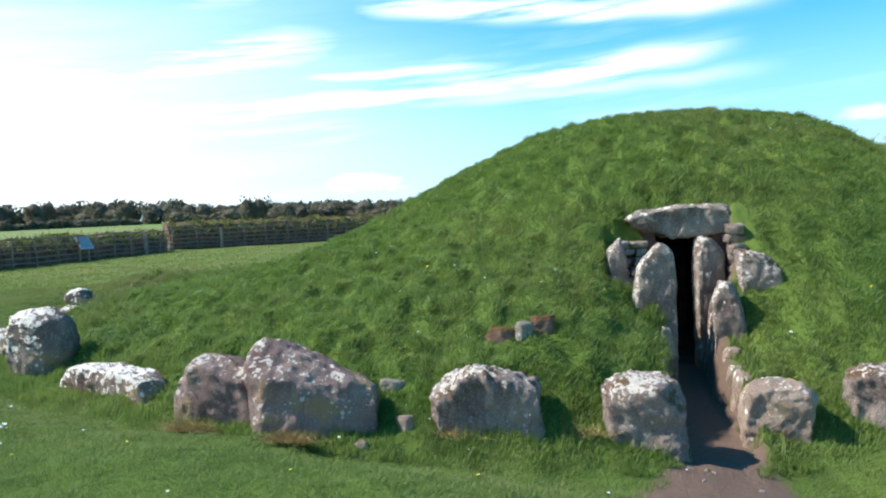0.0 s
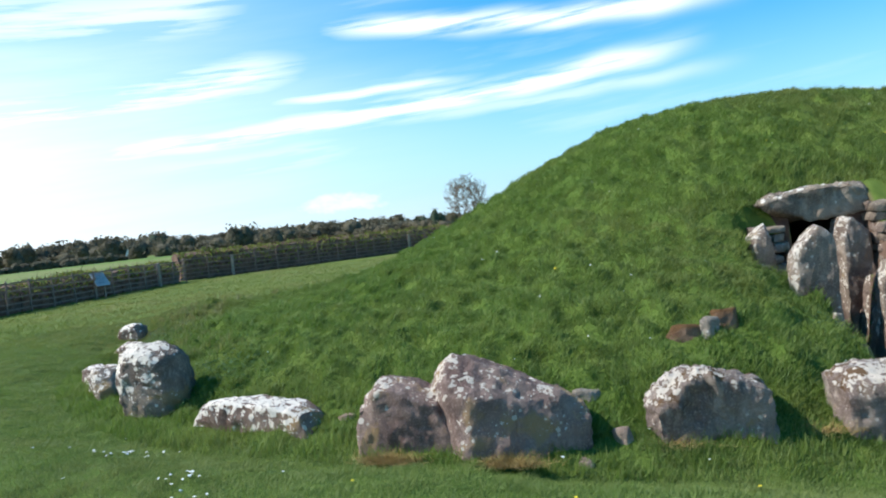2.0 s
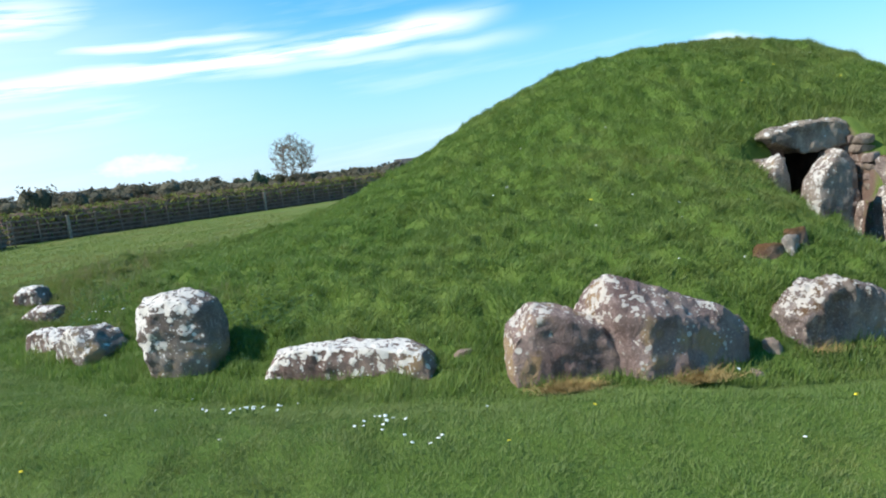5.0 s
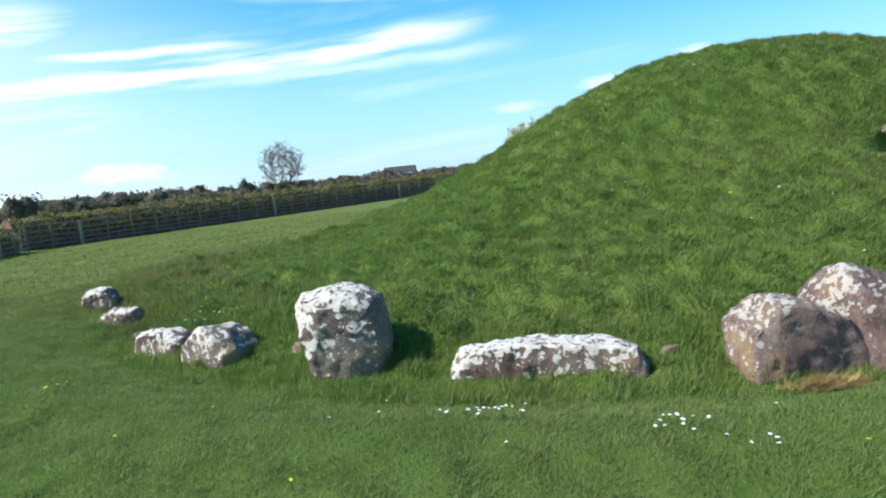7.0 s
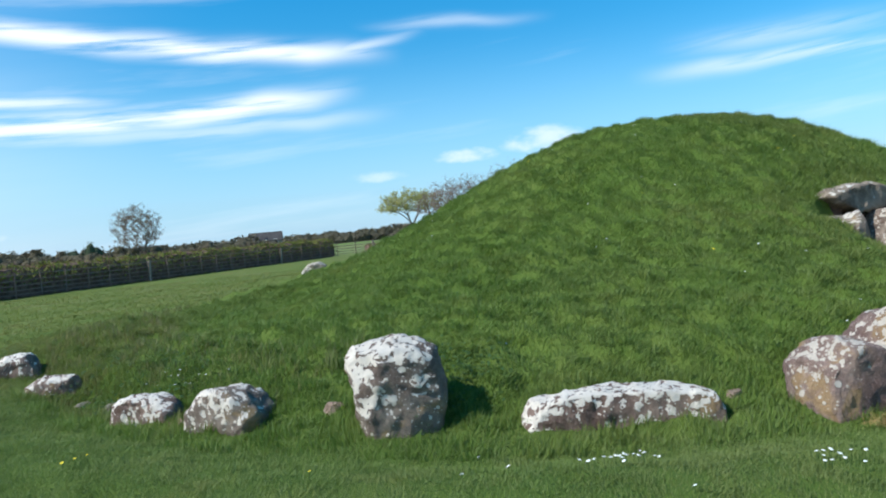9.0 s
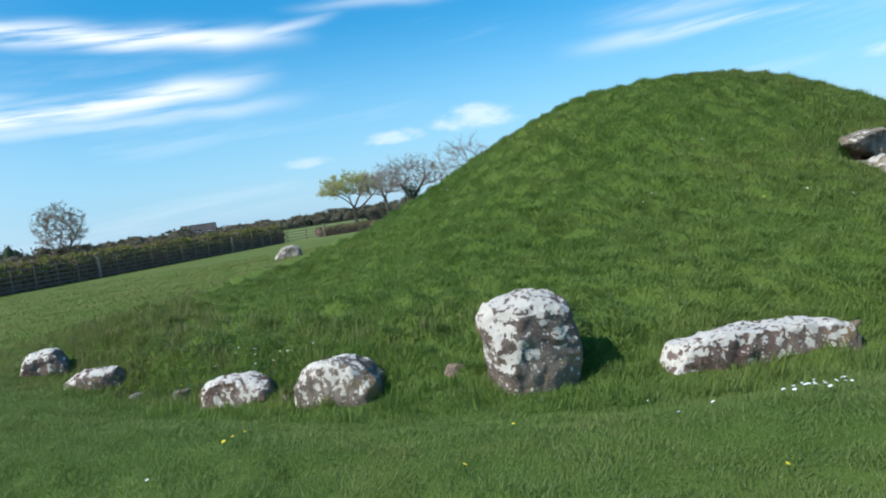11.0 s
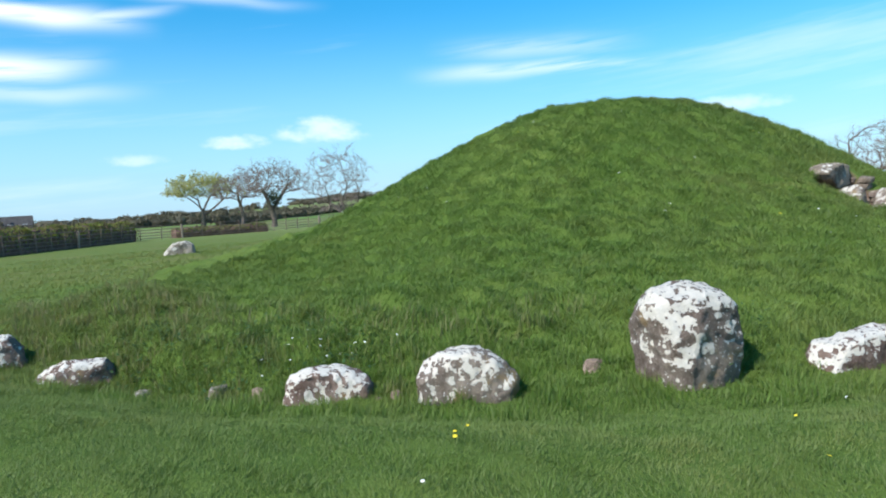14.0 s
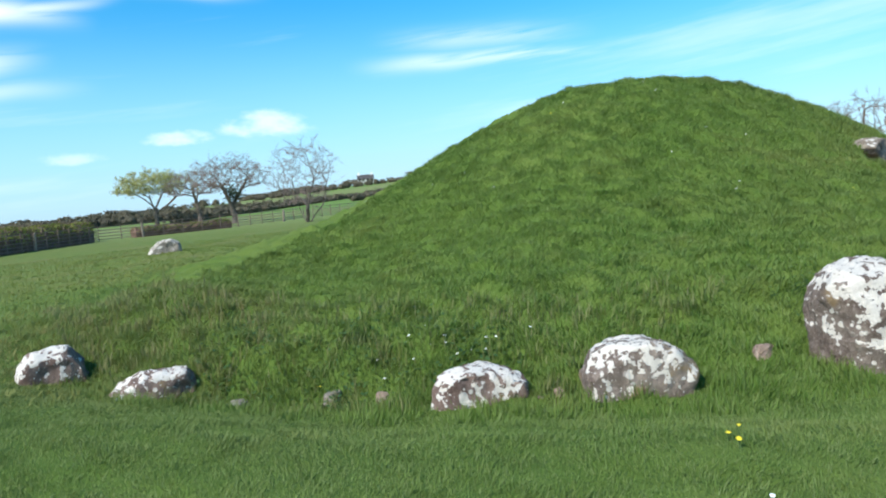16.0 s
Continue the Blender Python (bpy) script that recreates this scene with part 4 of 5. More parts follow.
def flower(x, y, yellow, size=1.0):
    h = rf.uniform(0.045, 0.075)
    e = new("dandelion" if yellow else "daisy")
    e.matrix_world = pose(x, y, gz(x, y), 0, 0, rf.uniform(0, 360))
    head = part("flower_head", HEADS[yellow], None, e)
    head.matrix_basis = Matrix.Translation((0, 0, h)) @ Euler((rf.uniform(-0.4, 0.4), rf.uniform(-0.4, 0.4), 0)).to_matrix().to_4x4() @ Matrix.Scale(size, 4)
    st = part("stem", STEM, None, e)
    st.matrix_basis = Matrix.Translation((0, 0, h)) @ Matrix.Diagonal((1, 1, h + 0.01, 1))
    tagged(e, "yellow dandelion open in the grass" if yellow else "small white daisy open in the grass", "flower", "dandelions" if yellow else "daisies")


for cx, cy, n, sx, sy in ((-4.53, 6.38, 9, 0.12, 0.08), (-3.78, 5.6, 11, 0.17, 0.07), (-4.85, 6.55, 4, 0.12, 0.05), (-3.6, 5.2, 5, 0.08, 0.1), (-6.64, 11.75, 8, 0.16, 0.2), (-6.35, 11.3, 7, 0.14, 0.2), (-4.4, 6.7, 5, 0.1, 0.06)):
    for _ in range(n):
        flower(cx + rf.gauss(0, sx), cy + rf.gauss(0, sy), False, rf.uniform(0.7, 1.05))
for x, y in ((-7.66, 8.88), (-7.58, 8.95), (-7.5, 8.92), (-6.9, 7.2), (-3.2, 4.9), (-1.1, 4.6), (-0.3, 4.3), (0.2, 5.0), (-5.9, 6.0), (-6.3, 7.5), (-2.5, 5.2), (-7.05, 12.55), (-8.6, 8.0), (-5.2, 5.0)):
    flower(x, y, True, rf.uniform(0.6, 0.95))
for _ in range(46):
    a, q = rf.uniform(2.6, 5.4), rf.uniform(2.0, 7.2)
    x, y = MOUND[0] + math.cos(a) * q, MOUND[1] + math.sin(a) * q
    if not bool(bare(np.float64(x), np.float64(y))):
        flower(x, y, rf.random() < 0.35, rf.uniform(0.9, 1.4))
for _ in range(24):
    flower(rf.uniform(-9, 2), rf.uniform(4.2, 9), False, rf.uniform(0.7, 1.0))


# ---------------- fences and hedges ----------------
def post_mesh(h, w, seed):
    bm = bmesh.new()
    box(bm, (-w / 2, -w / 2, -0.3), (w / 2, w / 2, h))
    bmesh.ops.bevel(bm, geom=bm.edges[:], offset=w * 0.14, segments=1, affect="EDGES")
    r = random.Random(seed)
    for v in bm.verts:
        v.co.x += r.uniform(-1, 1) * w * 0.06
        if v.co.z > 0:
            v.co.z += r.uniform(-0.02, 0.02)
    me = bpy.data.meshes.new("post")
    bm.to_mesh(me)
    bm.free()
    return me


THIN, THICK = post_mesh(1.16, 0.055, 1), post_mesh(1.12, 0.15, 2)
THIN.materials.append(M_RAIL)
THICK.materials.append(M_WOOD)
RAIL = bpy.data.meshes.new("rail")
_b = bmesh.new()
box(_b, (0, -0.014, -0.026), (1, 0.014, 0.026))
_b.to_mesh(RAIL)
_b.free()
RAIL.materials.append(M_RAIL)


def fence(points, spacing, label, seed, thick_every=9):
    """Railing fence: thin uprights, five bars, and a stout wooden post now and then."""
    r = random.Random(seed)
    root = new("fence")
    x0, y0 = points[0]
    root.location = (x0, y0, gz(x0, y0))
    k = 0
    for (ax, ay), (bx, by) in zip(points, points[1:]):
        d = Vector((bx - ax, by - ay, 0))
        n = max(1, round(d.length / spacing))
        yaw = math.degrees(math.atan2(d.y, d.x))
        for i in range(n):
            x, y = ax + d.x * i / n, ay + d.y * i / n
            x2, y2 = ax + d.x * (i + 1) / n, ay + d.y * (i + 1) / n
            za, zb = gz(x, y), gz(x2, y2)
            k += 1
            p = part("post", THICK if k % thick_every == 3 else THIN, None, root)
            p.matrix_basis = Matrix.Translation(-root.location) @ pose(x, y, za, r.uniform(-1.5, 1.5), r.uniform(-2, 2), yaw)
            for h in (0.16, 0.36, 0.58, 0.81, 1.08):
                q = part("rail", RAIL, None, root)
                v = Vector((x2 - x, y2 - y, zb - za))
                q.matrix_basis = Matrix.Translation(-root.location) @ Matrix.Translation((x, y, za + h)) @ v.to_track_quat("X", "Z").to_matrix().to_4x4() @ Matrix.Diagonal((v.length, 1, 1, 1))
    return tagged(root, label, "fence")


FENCE_A = [(-14.4, 36.3), (-4.0, 44.6), (6.0, 52.6), (13.4, 58.4)]
FENCE_B = [(-13.9, 35.2), (-14.9, 31.0), (-16.1, 25.5), (-17.9, 18.5), (-20.0, 12.0)]
FENCE_C = [(13.4, 58.4), (24.5, 57.0), (38.0, 60.0), (52.0, 62.0)]
fence(FENCE_A, 1.35, "long dark railing fence before a hedge", 1)
fence(FENCE_B, 1.1, "dark railing fence with slender uprights at the field edge", 2)
fence(FENCE_C, 1.5, "dark railing fence across the far field edge", 3)


def hedge(points, width, height, label, seed, green=0.5, density=520):
    """A laid hedge: a tangle of brown twigs with a green top."""
    r = np.random.RandomState(seed)
    root = new("hedge")
    x0, y0 = points[0]
    root.location = (x0, y0, gz(x0, y0))
    tw, lf = [], []
    total = 0
    for (ax, ay), (bx, by) in zip(points, points[1:]):
        L = math.hypot(bx - ax, by - ay)
        total += L
        ux, uy = (bx - ax) / L, (by - ay) / L
        for kind, cnt in (("t", int(L * density * 0.5)), ("l", int(L * density))):
            s, o = r.uniform(0, L, cnt), r.normal(0, width * 0.30, cnt)
            o = np.clip(o, -width * 0.6, width * 0.6)
            x, y = ax + ux * s - uy * o, ay + uy * s + ux * o
            g = ground_z(x, y, False)
            top = height * (1 + 0.07 * wave(x, y, 2.2, seed) + 0.05 * wave(x, y, 0.7, seed + 1)) * (1 - 0.25 * (np.abs(o) / (width * 0.6)) ** 2)
            h = r.uniform(0.02, 1.0, cnt) if kind == "t" else 1 - np.abs(r.normal(0, 0.16 + 0.2 * green, cnt))
            z = g + top * np.clip(h, 0.03, 1.0)
            (tw if kind == "t" else lf).append(np.column_stack([x, y, z]))
    tw, lf = np.concatenate(tw), np.concatenate(lf)

    def cards(p, size, upright, name, mat):
        n = len(p)
        a = r.normal(0, 1, (n, 3))
        if upright:
            a[:, 2] = np.abs(a[:, 2]) * 2.2
        a /= np.linalg.norm(a, axis=1)[:, None]
        b = np.cross(a, r.normal(0, 1, (n, 3)))
        b /= np.linalg.norm(b, axis=1)[:, None]
        l = (size[0] * r.uniform(0.6, 1.5, n))[:, None]
        w = (size[1] * r.uniform(0.7, 1.3, n))[:, None]
        co = np.stack([p - a * l - b * w * 0.5, p - a * l * 0.2 - b * w, p + a * l, p + a * l * 0.1 + b * w], 1).reshape(-1, 3) - np.array(root.location)
        me = bpy.data.meshes.new(name)
        me.vertices.add(n * 4)
        me.vertices.foreach_set("co", co.ravel())
        me.loops.add(n * 4)
        me.loops.foreach_set("vertex_index", np.arange(n * 4))
        me.polygons.add(n)
        me.polygons.foreach_set("loop_start", np.arange(n) * 4)
        me.polygons.foreach_set("loop_total", np.full(n, 4))
        me.update(calc_edges=True)
        me.materials.append(mat)
        part(name, me, mat, root)

    cards(tw, (0.26, 0.014), True, "brushwood", M_HEDGE_BROWN)
    cards(lf, (0.06, 0.045), False, "foliage", M_HEDGE_GREEN)
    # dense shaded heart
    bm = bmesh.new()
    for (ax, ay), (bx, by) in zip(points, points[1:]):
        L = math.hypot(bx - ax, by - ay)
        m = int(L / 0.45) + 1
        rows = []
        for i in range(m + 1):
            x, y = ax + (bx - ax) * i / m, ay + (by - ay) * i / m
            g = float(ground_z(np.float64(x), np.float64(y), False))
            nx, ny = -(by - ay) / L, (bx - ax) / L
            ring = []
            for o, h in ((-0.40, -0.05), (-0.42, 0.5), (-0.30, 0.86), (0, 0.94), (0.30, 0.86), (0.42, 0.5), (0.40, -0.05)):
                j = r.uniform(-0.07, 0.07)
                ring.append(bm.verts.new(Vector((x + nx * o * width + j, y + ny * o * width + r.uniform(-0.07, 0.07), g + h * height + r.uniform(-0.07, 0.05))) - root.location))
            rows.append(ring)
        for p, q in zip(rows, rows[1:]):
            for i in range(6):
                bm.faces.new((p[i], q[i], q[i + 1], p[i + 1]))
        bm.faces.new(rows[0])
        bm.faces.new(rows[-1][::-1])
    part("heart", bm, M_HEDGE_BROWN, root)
    return tagged(root, label, "hedge")


def shifted(points, d):
    out = []
    for i, (x, y) in enumerate(points):
        a, b = points[max(0, i - 1)], points[min(len(points) - 1, i + 1)]
        L = math.hypot(b[0] - a[0], b[1] - a[1])
        out.append((x - (b[1] - a[1]) / L * d, y + (b[0] - a[0]) / L * d))
    return out


hedge(shifted(FENCE_A, 0.95), 1.5, 1.52, "clipped brown hedge with fresh green leaves on top", 5, 0.8, 900)
hedge(shifted(FENCE_B, -0.9), 1.3, 1.12, "low brown hedge just coming into leaf behind a fence", 6, 0.35, 560)
hedge([(16.5, 59.2), (24.5, 58.3)], 1.2, 0.8, "low dark hedge in front of bare trees", 7, 0.3, 420)


# information panel on the far side
def info_panel():
    root = new("information_panel")
    x, y = -15.3, 29.1
    root.matrix_world = pose(x, y, gz(x, y), 0, 0, 62)
    for s in (-0.2, 0.2):
        bm = bmesh.new()
        box(bm, (s - 0.03, -0.03, -0.3), (s + 0.03, 0.03, 0.85))
        part("leg", bm, M_WOOD, root)
    m = Matrix.Translation((0, -0.03, 0.78)) @ Matrix.Rotation(radians(52), 4, "X")
    bm = bmesh.new()
    box(bm, (-0.31, -0.36, -0.02), (0.31, 0.36, 0.02), m)
    bmesh.ops.bevel(bm, geom=bm.edges[:], offset=0.008, segments=1, affect="EDGES")
    board = part("board", bm, M_PANEL, root, "pale blue-grey printed face")
    for i in range(7):
        bm = bmesh.new()
        box(bm, (-0.25, 0.24 - i * 0.075, 0.021), (0.25 - 0.06 * (i % 3), 0.255 - i * 0.075, 0.025), m)
        part("print_bar", bm, M_INK, board)
    tagged(root, "slanted pale blue information panel on two wooden legs", "sign")


info_panel()


# ---------------- trees ----------------
def tree(x, y, height, wide, fork, label, seed, shoots=300, stems=1, trunk=0.25, leaves=0, leaf_mat=None, leaf_size=0.12, flat=0.0, ivy=0, twig=0.012, bare_name="tree"):
    """Limbs grow from the trunk towards many points of a crown; each limb thickens with the shoots that it bears."""
    r = random.Random(seed)
    root = new(bare_name)
    root.location = (x, y, gz(x, y) - 0.1)
    pos, par = [], []

    def node(p, parent):
        pos.append(p)
        par.append(parent)
        return len(pos) - 1

    for s in range(stems):
        a = r.uniform(0, 6.28)
        lean = Vector((math.cos(a), math.sin(a), 0)) * (0.0 if stems == 1 else wide * 0.12)
        last = node(lean * 0.25, -1)
        n = max(3, int(height * fork / 0.5))
        for i in range(1, n + 1):
            t = i / n
            p = lean * (0.25 + t) + Vector((r.uniform(-1, 1) * 0.05, r.uniform(-1, 1) * 0.05, height * fork * t))
            last = node(p, last)
    goals = []
    mid, half = height * (fork + 1) / 2, height * (1 - fork) / 2
    while len(goals) < shoots:
        d = Vector((r.gauss(0, 1), r.gauss(0, 1), r.gauss(0, 1))).normalized() * r.uniform(0.25, 1) ** 0.5
        if flat and d.z < -0.35:
            continue
        lump = 1 + 0.28 * noise.noise(d * 2.3 + Vector((seed * 3.1, 0, 0)))
        goals.append(Vector((d.x * wide / 2 * lump, d.y * wide / 2 * lump, mid + d.z * half * lump * (1 - flat * 0.25))))
    hub = Vector((0, 0, height * fork))
    # leading limbs first, then the shoots that fill the crown
    goals.sort(key=lambda g: -(g - hub).length)
    lead = [goals.pop(r.randrange(0, len(goals) // 4)) for _ in range(11)]
    goals.sort(key=lambda g: (g - hub).length)
    goals = lead + goals
    ends = []
    for g in goals:
        P_ = np.array([tuple(p) for p in pos])
        to = np.array(tuple(g)) - P_
        d = np.linalg.norm(to, axis=1) + 1e-4
        own = P_ - P_[np.maximum(par, 0)]
        cos = (own * to).sum(1) / (np.linalg.norm(own, axis=1) + 1e-4) / d
        d = d * (1.9 - cos) + 0.35 * np.maximum(0, P_[:, 2] - g.z)
        d[P_[:, 2] < height * fork * 0.55] += 50
        b = int(d.argmin())
        start, dist = pos[b].copy(), (g - pos[b]).length
        n = max(1, int(dist / (height * 0.055)))
        sag = Vector((r.uniform(-1, 1), r.uniform(-1, 1), r.uniform(-0.2, 1))) * dist * 0.09
        last = b
        for i in range(1, n + 1):
            t = i / n
            last = node(start.lerp(g, t) + sag * math.sin(t * math.pi) + Vector((r.uniform(-1, 1), r.uniform(-1, 1), r.uniform(-1, 1))) * height * 0.003, last)
        ends.append(last)
    load = [0.0] * len(pos)
    for e in ends:
        i = e
        while i >= 0:
            load[i] += 1
            i = par[i]
    full = max(load)
    rad = [max(twig * 0.6, trunk * (c / full) ** 0.62) for c in load]
    bm = bmesh.new()
    for i, p in enumerate(pos):
        if par[i] < 0:
            continue
        q = pos[par[i]]
        d = (p - q).normalized()
        sides = 7 if rad[i] > 0.1 else 5 if rad[i] > 0.04 else 3
        u = d.orthogonal().normalized()
        w = d.cross(u)
        r0 = min(rad[par[i]], rad[i] * 1.35) * (1.4 if par[par[i]] < 0 else 1)
        lo = [bm.verts.new(q + (u * math.cos(6.2832 * k / sides) + w * math.sin(6.2832 * k / sides)) * r0) for k in range(sides)]
        hi = [bm.verts.new(p + (u * math.cos(6.2832 * k / sides) + w * math.sin(6.2832 * k / sides)) * rad[i]) for k in range(sides)]
        for k in range(sides):
            bm.faces.new((lo[k], lo[(k + 1) % sides], hi[(k + 1) % sides], hi[k]))
    part("trunk", bm, M_BARK, root)
    bm = bmesh.new()
    tips = []
    for e in ends:
        p = pos[e]
        away = (p - pos[par[e]]).normalized()
        for _ in range(20):
            d = (away * 0.7 + Vector((r.gauss(0, 0.7), r.gauss(0, 0.7), r.gauss(0.35, 0.5)))).normalized()
            s = d.orthogonal().normalized() * twig * 0.6
            l = r.uniform(0.3, 1.0) * height * 0.09
            b = p.lerp(pos[par[e]], r.uniform(0, 0.9))
            bm.faces.new([bm.verts.new(q) for q in (b - s, b + s, b + d * l)])
            tips.append(b + d * l)
    part("twig_spray", bm, M_TWIG, root)
    if leaves:
        bm = bmesh.new()
        for _ in range(leaves):
            p = r.choice(tips) + Vector((r.gauss(0, 1), r.gauss(0, 1), r.gauss(0, 0.7))) * height * 0.012
            a = Vector((r.gauss(0, 1), r.gauss(0, 1), r.gauss(0, 0.6))).normalized()
            b = a.orthogonal().normalized()
            s = leaf_size * r.uniform(0.6, 1.3)
            bm.faces.new([bm.verts.new(q) for q in (p - a * s, p + b * s * 0.5, p + a * s, p - b * s * 0.5)])
        part("crown", bm, leaf_mat, root)
    if ivy:
        bm = bmesh.new()
        for _ in range(ivy):
            p = hub + Vector((r.gauss(0, 0.45), r.gauss(0, 0.45), height * 0.16 + r.gauss(0, 0.55)))
            a = Vector((r.gauss(0, 1), r.gauss(0, 1), r.gauss(0, 0.6))).normalized()
            b = a.orthogonal().normalized()
            s = 0.11 * r.uniform(0.6, 1.3)
            bm.faces.new([bm.verts.new(q) for q in (p - a * s, p + b * s * 0.6, p + a * s, p - b * s * 0.6)])
        part("ivy", bm, M_EVERGREEN, root, "dark clump of ivy in the fork")
    return tagged(root, label, "tree")


tree(26.6, 50.6, 7.0, 6.0, 0.16, "bare spreading tree with several stems behind the far fence", 3, 520, 3, 0.15, 300, M_LEAF_DULL, 0.04, twig=0.010)
tree(34.6, 71.5, 7.9, 8.6, 0.26, "bare tree with an ivy-dark heart and wide limbs", 8, 520, 1, 0.30, 1200, M_LEAF_DULL, 0.07, 0.3, 900, twig=0.014)
tree(43.8, 103.0, 8.8, 11.5, 0.28, "flat-topped tree in pale yellow-green spring leaf", 5, 360, 1, 0.30, 5200, M_LEAF_YELLOW, 0.16, 0.8, twig=0.018)
tree(39.5, 86.0, 7.6, 7.5, 0.26, "bare tree with budding twigs among others", 9, 320, 2, 0.24, 1300, M_LEAF_DULL, 0.08, 0.2, twig=0.016)
tree(9.8, 177.0, 12.5, 11.5, 0.14, "lone round-headed tree thinly in leaf on the skyline", 12, 520, 2, 0.30, 2600, M_LEAF_DULL, 0.16, twig=0.030)
tree(16.0, 25.5, 4.3, 4.0, 0.25, "bare tree top showing beyond the mound", 15, 240, 2, 0.13, 200, M_LEAF_DULL, 0.05, twig=0.007)
tree(48.5, 14.0, 6.4, 6.0, 0.2, "bare tree beyond the mound", 17, 260, 2, 0.18, 200, M_LEAF_DULL, 0.06, twig=0.010)
tree(55.0, 17.5, 6.6, 6.4, 0.2, "bare twiggy tree beyond the mound", 18, 260, 2, 0.18, 200, M_LEAF_DULL, 0.06, twig=0.010)


# ---------------- far country ----------------
def far_wood(name, items, label, mat, seed, quads=90):
    """Many far crowns in one mesh: short trunks with uneven clumps."""
    r = np.random.RandomState(seed)
    ps, ss = [], []
    for x, y, h, w in items:
        n = int(quads)
        g = float(ground_z(np.float64(x), np.float64(y), False))
        lobes = r.normal(0, 1, (6, 3)) * np.array([w * 0.24, w * 0.24, h * 0.15]) + np.array([0, 0, h * 0.52])
        which = r.randint(0, 6, n)
        p = lobes[which] + r.normal(0, 1, (n, 3)) * np.array([w * 0.12, w * 0.12, h * 0.10])
        p[:, 2] = np.clip(p[:, 2], h * 0.04, h * 0.93)
        ps.append(p + np.array([x, y, g]))
        ss.append(np.full(n, min(w * 0.07, 0.55)))
    p, s = np.concatenate(ps), np.concatenate(ss)
    n = len(p)
    # rounded dense hearts behind the loose leaves
    ring = 9
    hearts, hf = [], []
    for x, y, h, w in items:
        g = float(ground_z(np.float64(x), np.float64(y), False))
        start = sum(len(q) for q in hearts)
        rows_ = []
        for j, (z, q) in enumerate(((0.0, 0.32), (0.24, 0.44), (0.50, 0.44), (0.70, 0.34), (0.84, 0.14))):
            ang = np.arange(ring) * 2 * np.pi / ring + r.uniform(0, 1)
            rad = w * q * 0.92 * r.uniform(0.55, 1.12, ring)
            rows_.append(np.column_stack([x + np.cos(ang) * rad, y + np.sin(ang) * rad, g + h * z * r.uniform(0.86, 1.06, ring) - 0.1]))
        hearts.append(np.concatenate(rows_))
        for j in range(4):
            for i in range(ring):
                a0, b0 = start + j * ring + i, start + j * ring + (i + 1) % ring
                hf.append((a0, b0, b0 + ring, a0 + ring))
        hf.append(tuple(start + 4 * ring + i for i in range(ring)))
    heart = mesh_from(name, np.concatenate(hearts), hf, True)
    heart.materials.append(mat)
    tagged(new(name + "_heart", heart), label, "woodland", kind="stuff")
    a = r.normal(0, 1, (n, 3))
    a /= np.linalg.norm(a, axis=1)[:, None]
    b = np.cross(a, r.normal(0, 1, (n, 3)))
    b /= np.linalg.norm(b, axis=1)[:, None]
    l, w = (s * r.uniform(0.6, 1.5, n))[:, None], (s * r.uniform(0.4, 1.0, n))[:, None]
    co = np.stack([p - a * l, p - b * w, p + a * l, p + b * w], 1).reshape(-1, 3)
    me = bpy.data.meshes.new(name)
    me.vertices.add(n * 4)
    me.vertices.foreach_set("co", co.ravel())
    me.loops.add(n * 4)
    me.loops.foreach_set("vertex_index", np.arange(n * 4))
    me.polygons.add(n)
    me.polygons.foreach_set("loop_start", np.arange(n) * 4)
    me.polygons.foreach_set("loop_total", np.full(n, 4))
    me.update(calc_edges=True)
    me.materials.append(mat)
    tagged(new(name, me), label, "woodland", kind="stuff")


def polar(az, d):
    return math.sin(radians(az)) * d, math.cos(radians(az)) * d


rw = random.Random(23)
belt = []
for az0, az1, d0, d1, h0, h1, n in ((-60, -20, 250, 330, 4.5, 8.5, 110), (-24, -2, 330, 430, 4, 7, 110), (-4, 30, 380, 520, 3, 5.5, 150), (28, 62, 330, 480, 2.5, 5, 150), (60, 90, 250, 420, 5, 9, 50), (90, 300, 300, 450, 6, 10, 40)):
    for _ in range(n):
        x, y = polar(rw.uniform(az0, az1), rw.uniform(d0, d1))
        h = rw.uniform(h0, h1)
        belt.append((x, y, h, h * rw.uniform(0.9, 1.5)))
for _ in range(330):
    x, y = polar(rw.uniform(-62, 100), rw.uniform(270, 460))
    belt.append((x, y, rw.uniform(1.8, 3.6), rw.uniform(8, 15)))
far_wood("far_woodland", belt, "far belt of bare brown and grey trees on the skyline", M_WOODS, 1, 210)
rows = []
for (a0, d0), (a1, d1), n, h in (((-40, 120), (-24, 150), 40, 1.6), ((-22, 190), (0, 150), 60, 2.0), ((0, 120), (30, 140), 70, 1.6), ((24, 110), (48, 200), 70, 1.5), ((40, 150), (70, 230), 60, 1.6), ((-16, 260), (10, 240), 60, 2.2), ((34, 240), (66, 280), 60, 2.0), ((12, 200), (40, 170), 60, 1.6)):
    for i in range(n):
        t = (i + rw.random()) / n
        x, y = polar(a0 + (a1 - a0) * t, d0 + (d1 - d0) * t)
        rows.append((x, y, h * rw.uniform(0.7, 1.3), h * rw.uniform(1.5, 2.4)))
far_wood("far_hedgerow", rows, "hedgerows between the far green fields", M_WOODS, 2, 46)
bushes = [(*polar(rw.uniform(-28, -6), rw.uniform(150, 230)), rw.uniform(2.5, 6), rw.uniform(4, 8)) for _ in range(40)]
bushes += [(*polar(rw.uniform(2, 12), rw.uniform(165, 200)), rw.uniform(2, 4), rw.uniform(4, 8)) for _ in range(16)]
far_wood("far_scrub", bushes, "rusty and grey-green scrub beyond the hedge", M_WOODS, 3, 80)
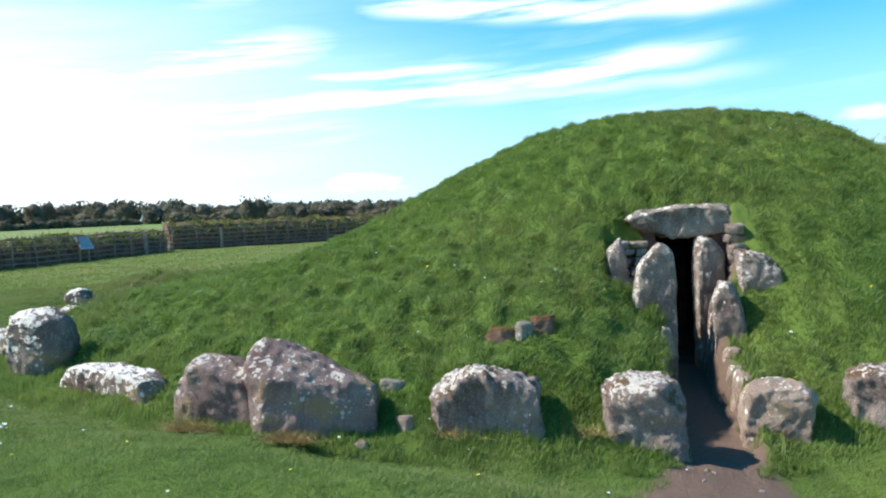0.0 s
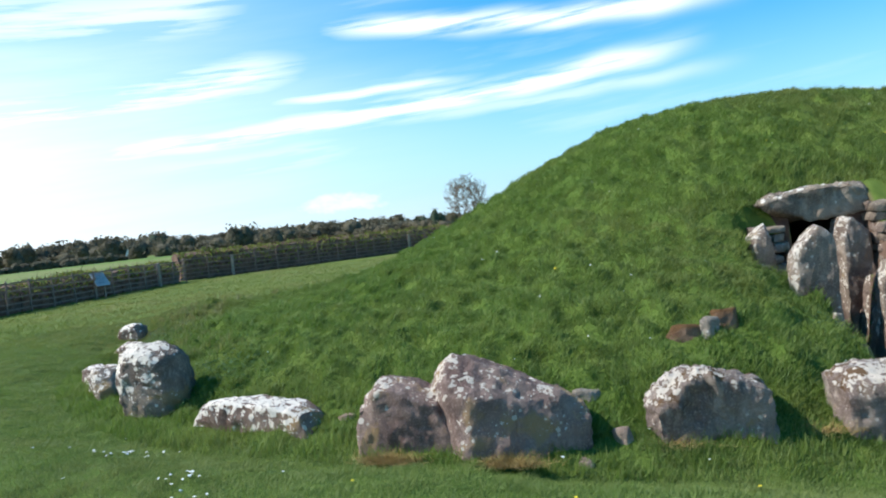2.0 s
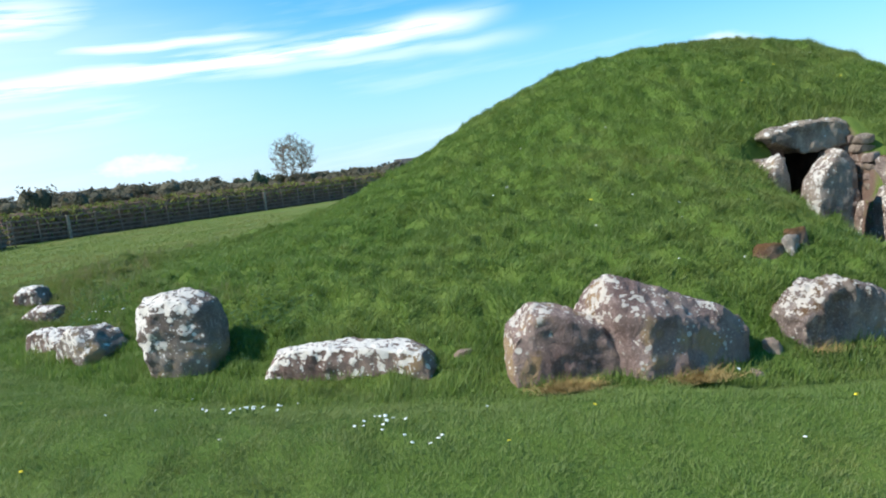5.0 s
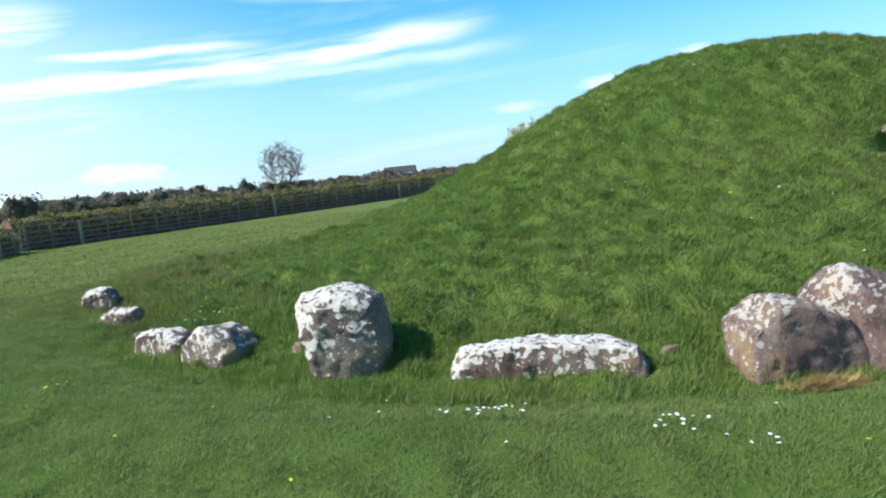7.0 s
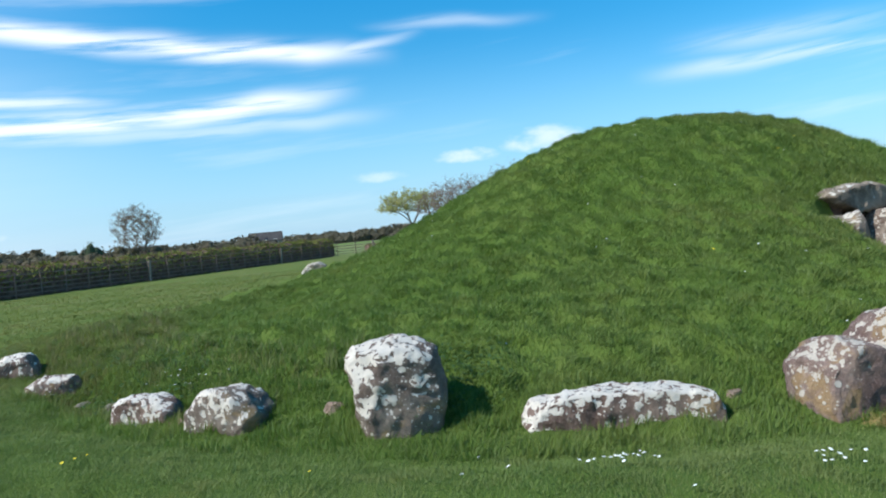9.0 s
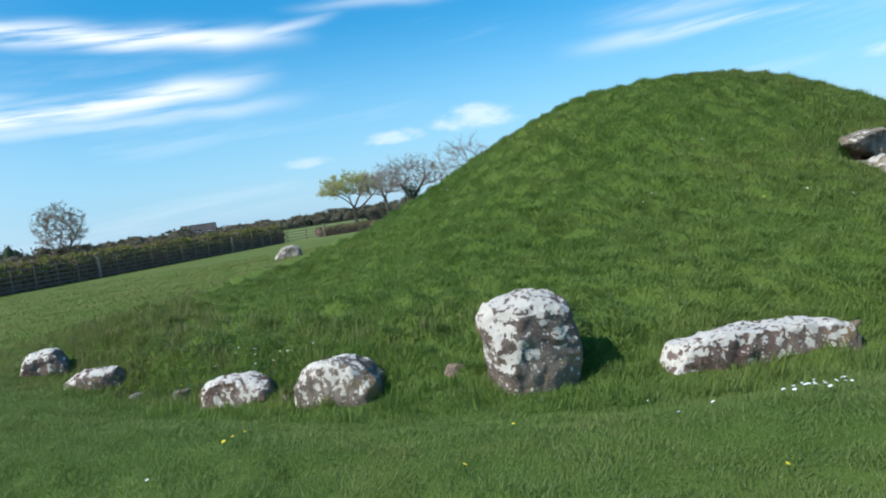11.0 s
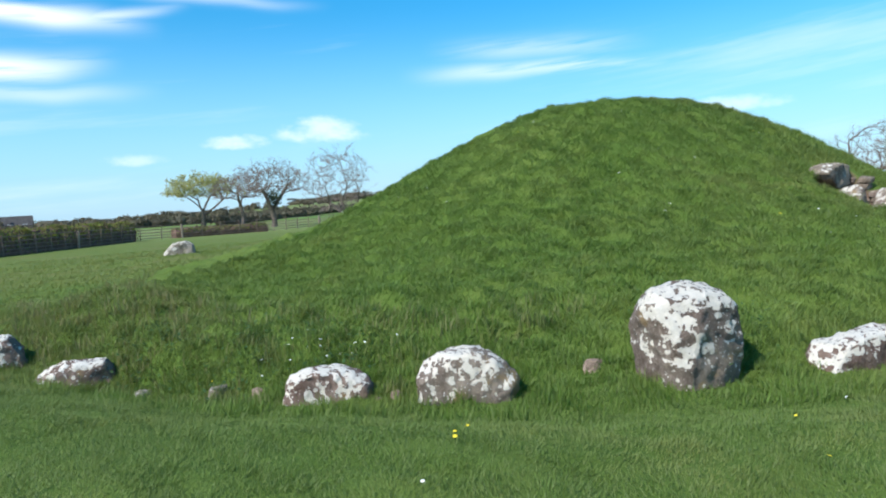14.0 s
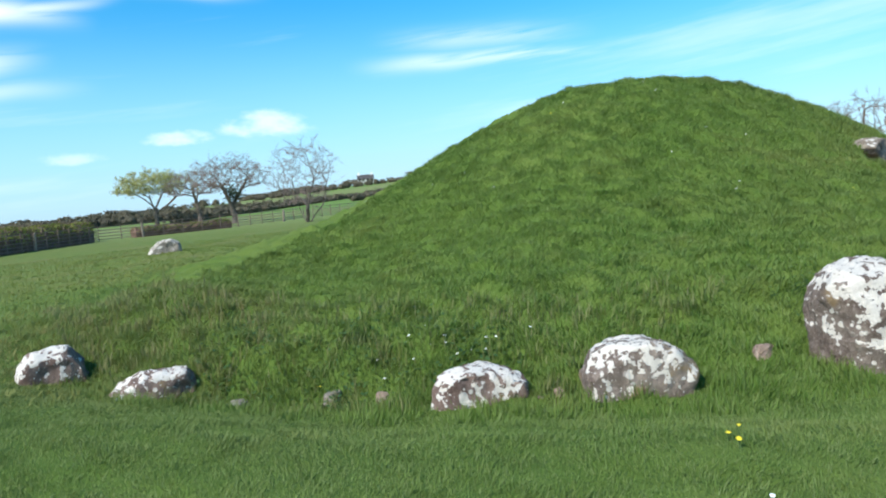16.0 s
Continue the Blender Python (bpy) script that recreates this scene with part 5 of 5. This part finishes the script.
ever = [(*polar(az, d), h, w) for az, d, h, w in ((0.6, 240, 6.2, 4.5), (-0.4, 250, 4.2, 5), (1.0, 245, 5.0, 5), (-21.6, 235, 7.2, 6), (-15.0, 260, 5.5, 7), (-14.2, 262, 5.0, 7), (54, 300, 9, 6), (55.5, 300, 7, 8), (57, 300, 8, 7))]
far_wood("far_evergreens", ever, "dark evergreen trees on the skyline", M_EVERGREEN, 4, 160)


def house(name, x, y, yaw, L, W, H, wall, roof, label, chimneys=2, windows=4):
    root = new(name)
    root.matrix_world = pose(x, y, float(ground_z(np.float64(x), np.float64(y), False)) - 0.1, 0, 0, yaw)
    bm = bmesh.new()
    rh = W * 0.42
    sec = [(-W / 2, 0), (W / 2, 0), (W / 2, H), (0, H + rh), (-W / 2, H)]
    a = [bm.verts.new((-L / 2, p, z)) for p, z in sec]
    b = [bm.verts.new((L / 2, p, z)) for p, z in sec]
    bm.faces.new(a[::-1])
    bm.faces.new(b)
    for i in range(5):
        bm.faces.new((a[i], a[(i + 1) % 5], b[(i + 1) % 5], b[i]))
    part("wall", bm, wall, root)
    bm = bmesh.new()
    for s in (-1, 1):
        q = [(-L / 2 - 0.25, s * (W / 2 + 0.3), H - 0.2), (L / 2 + 0.25, s * (W / 2 + 0.3), H - 0.2), (L / 2 + 0.25, 0, H + rh + 0.08), (-L / 2 - 0.25, 0, H + rh + 0.08)]
        lo, hi = [bm.verts.new(p) for p in q], [bm.verts.new((p[0], p[1], p[2] + 0.18)) for p in q]
        bm.faces.new(lo[::-1])
        bm.faces.new(hi)
        for i in range(4):
            bm.faces.new((lo[i], lo[(i + 1) % 4], hi[(i + 1) % 4], hi[i]))
    rf_ = part("roof", bm, roof, root)
    for c in range(chimneys):
        cx = -L / 2 + 0.6 if c == 0 else L / 2 - 0.6
        bm = bmesh.new()
        box(bm, (cx - 0.4, -0.4, H + rh - 0.7), (cx + 0.4, 0.4, H + rh + 1.1))
        part("chimney", bm, wall, rf_)
    for i in range(windows):
        wx = -L / 2 + L * (i + 0.5) / windows
        w = part("window", (lambda bm: (box(bm, (wx - 0.55, -W / 2 - 0.06, H * 0.45), (wx + 0.55, -W / 2 + 0.05, H * 0.45 + 1.2)), bm)[1])(bmesh.new()), M_RENDER_WHITE, root)
        part("pane", (lambda bm: (box(bm, (wx - 0.45, -W / 2 - 0.09, H * 0.45 + 0.1), (wx + 0.45, -W / 2 - 0.062, H * 0.45 + 1.1)), bm)[1])(bmesh.new()), M_GLASS_DARK, w)
    return tagged(root, label, "house")


hx, hy = polar(-23.6, 205)
house("cottage", hx, hy, -40, 4.6, 3.6, 2.1, M_RENDER_WHITE, M_SLATE, "small white cottage with a slate roof among far trees", 1, 3)
hx, hy = polar(-22.4, 208)
house("cottage", hx, hy, 30, 3.6, 3.0, 1.7, M_RENDER_WHITE, M_SLATE, "white outbuilding with a slate roof beside the cottage", 0, 2)
house("barn", 40.5, 180, -20, 8, 4.5, 1.7, M_BARN, M_SLATE, "long grey-brown stone barn behind the fields", 0, 3)
house("barn", 35.0, 178, -20, 3.5, 3.2, 1.2, M_RENDER_WHITE, M_SLATE, "low pale shed against the end of a barn", 0, 1)
hx, hy = -11 + math.sin(radians(46.4)) * 290, 8 + math.cos(radians(46.4)) * 290
house("farmhouse", hx, hy, -46, 6.5, 3.6, 2.0, M_RENDER_WHITE, M_SLATE, "white farmhouse on the far rise", 2, 4)
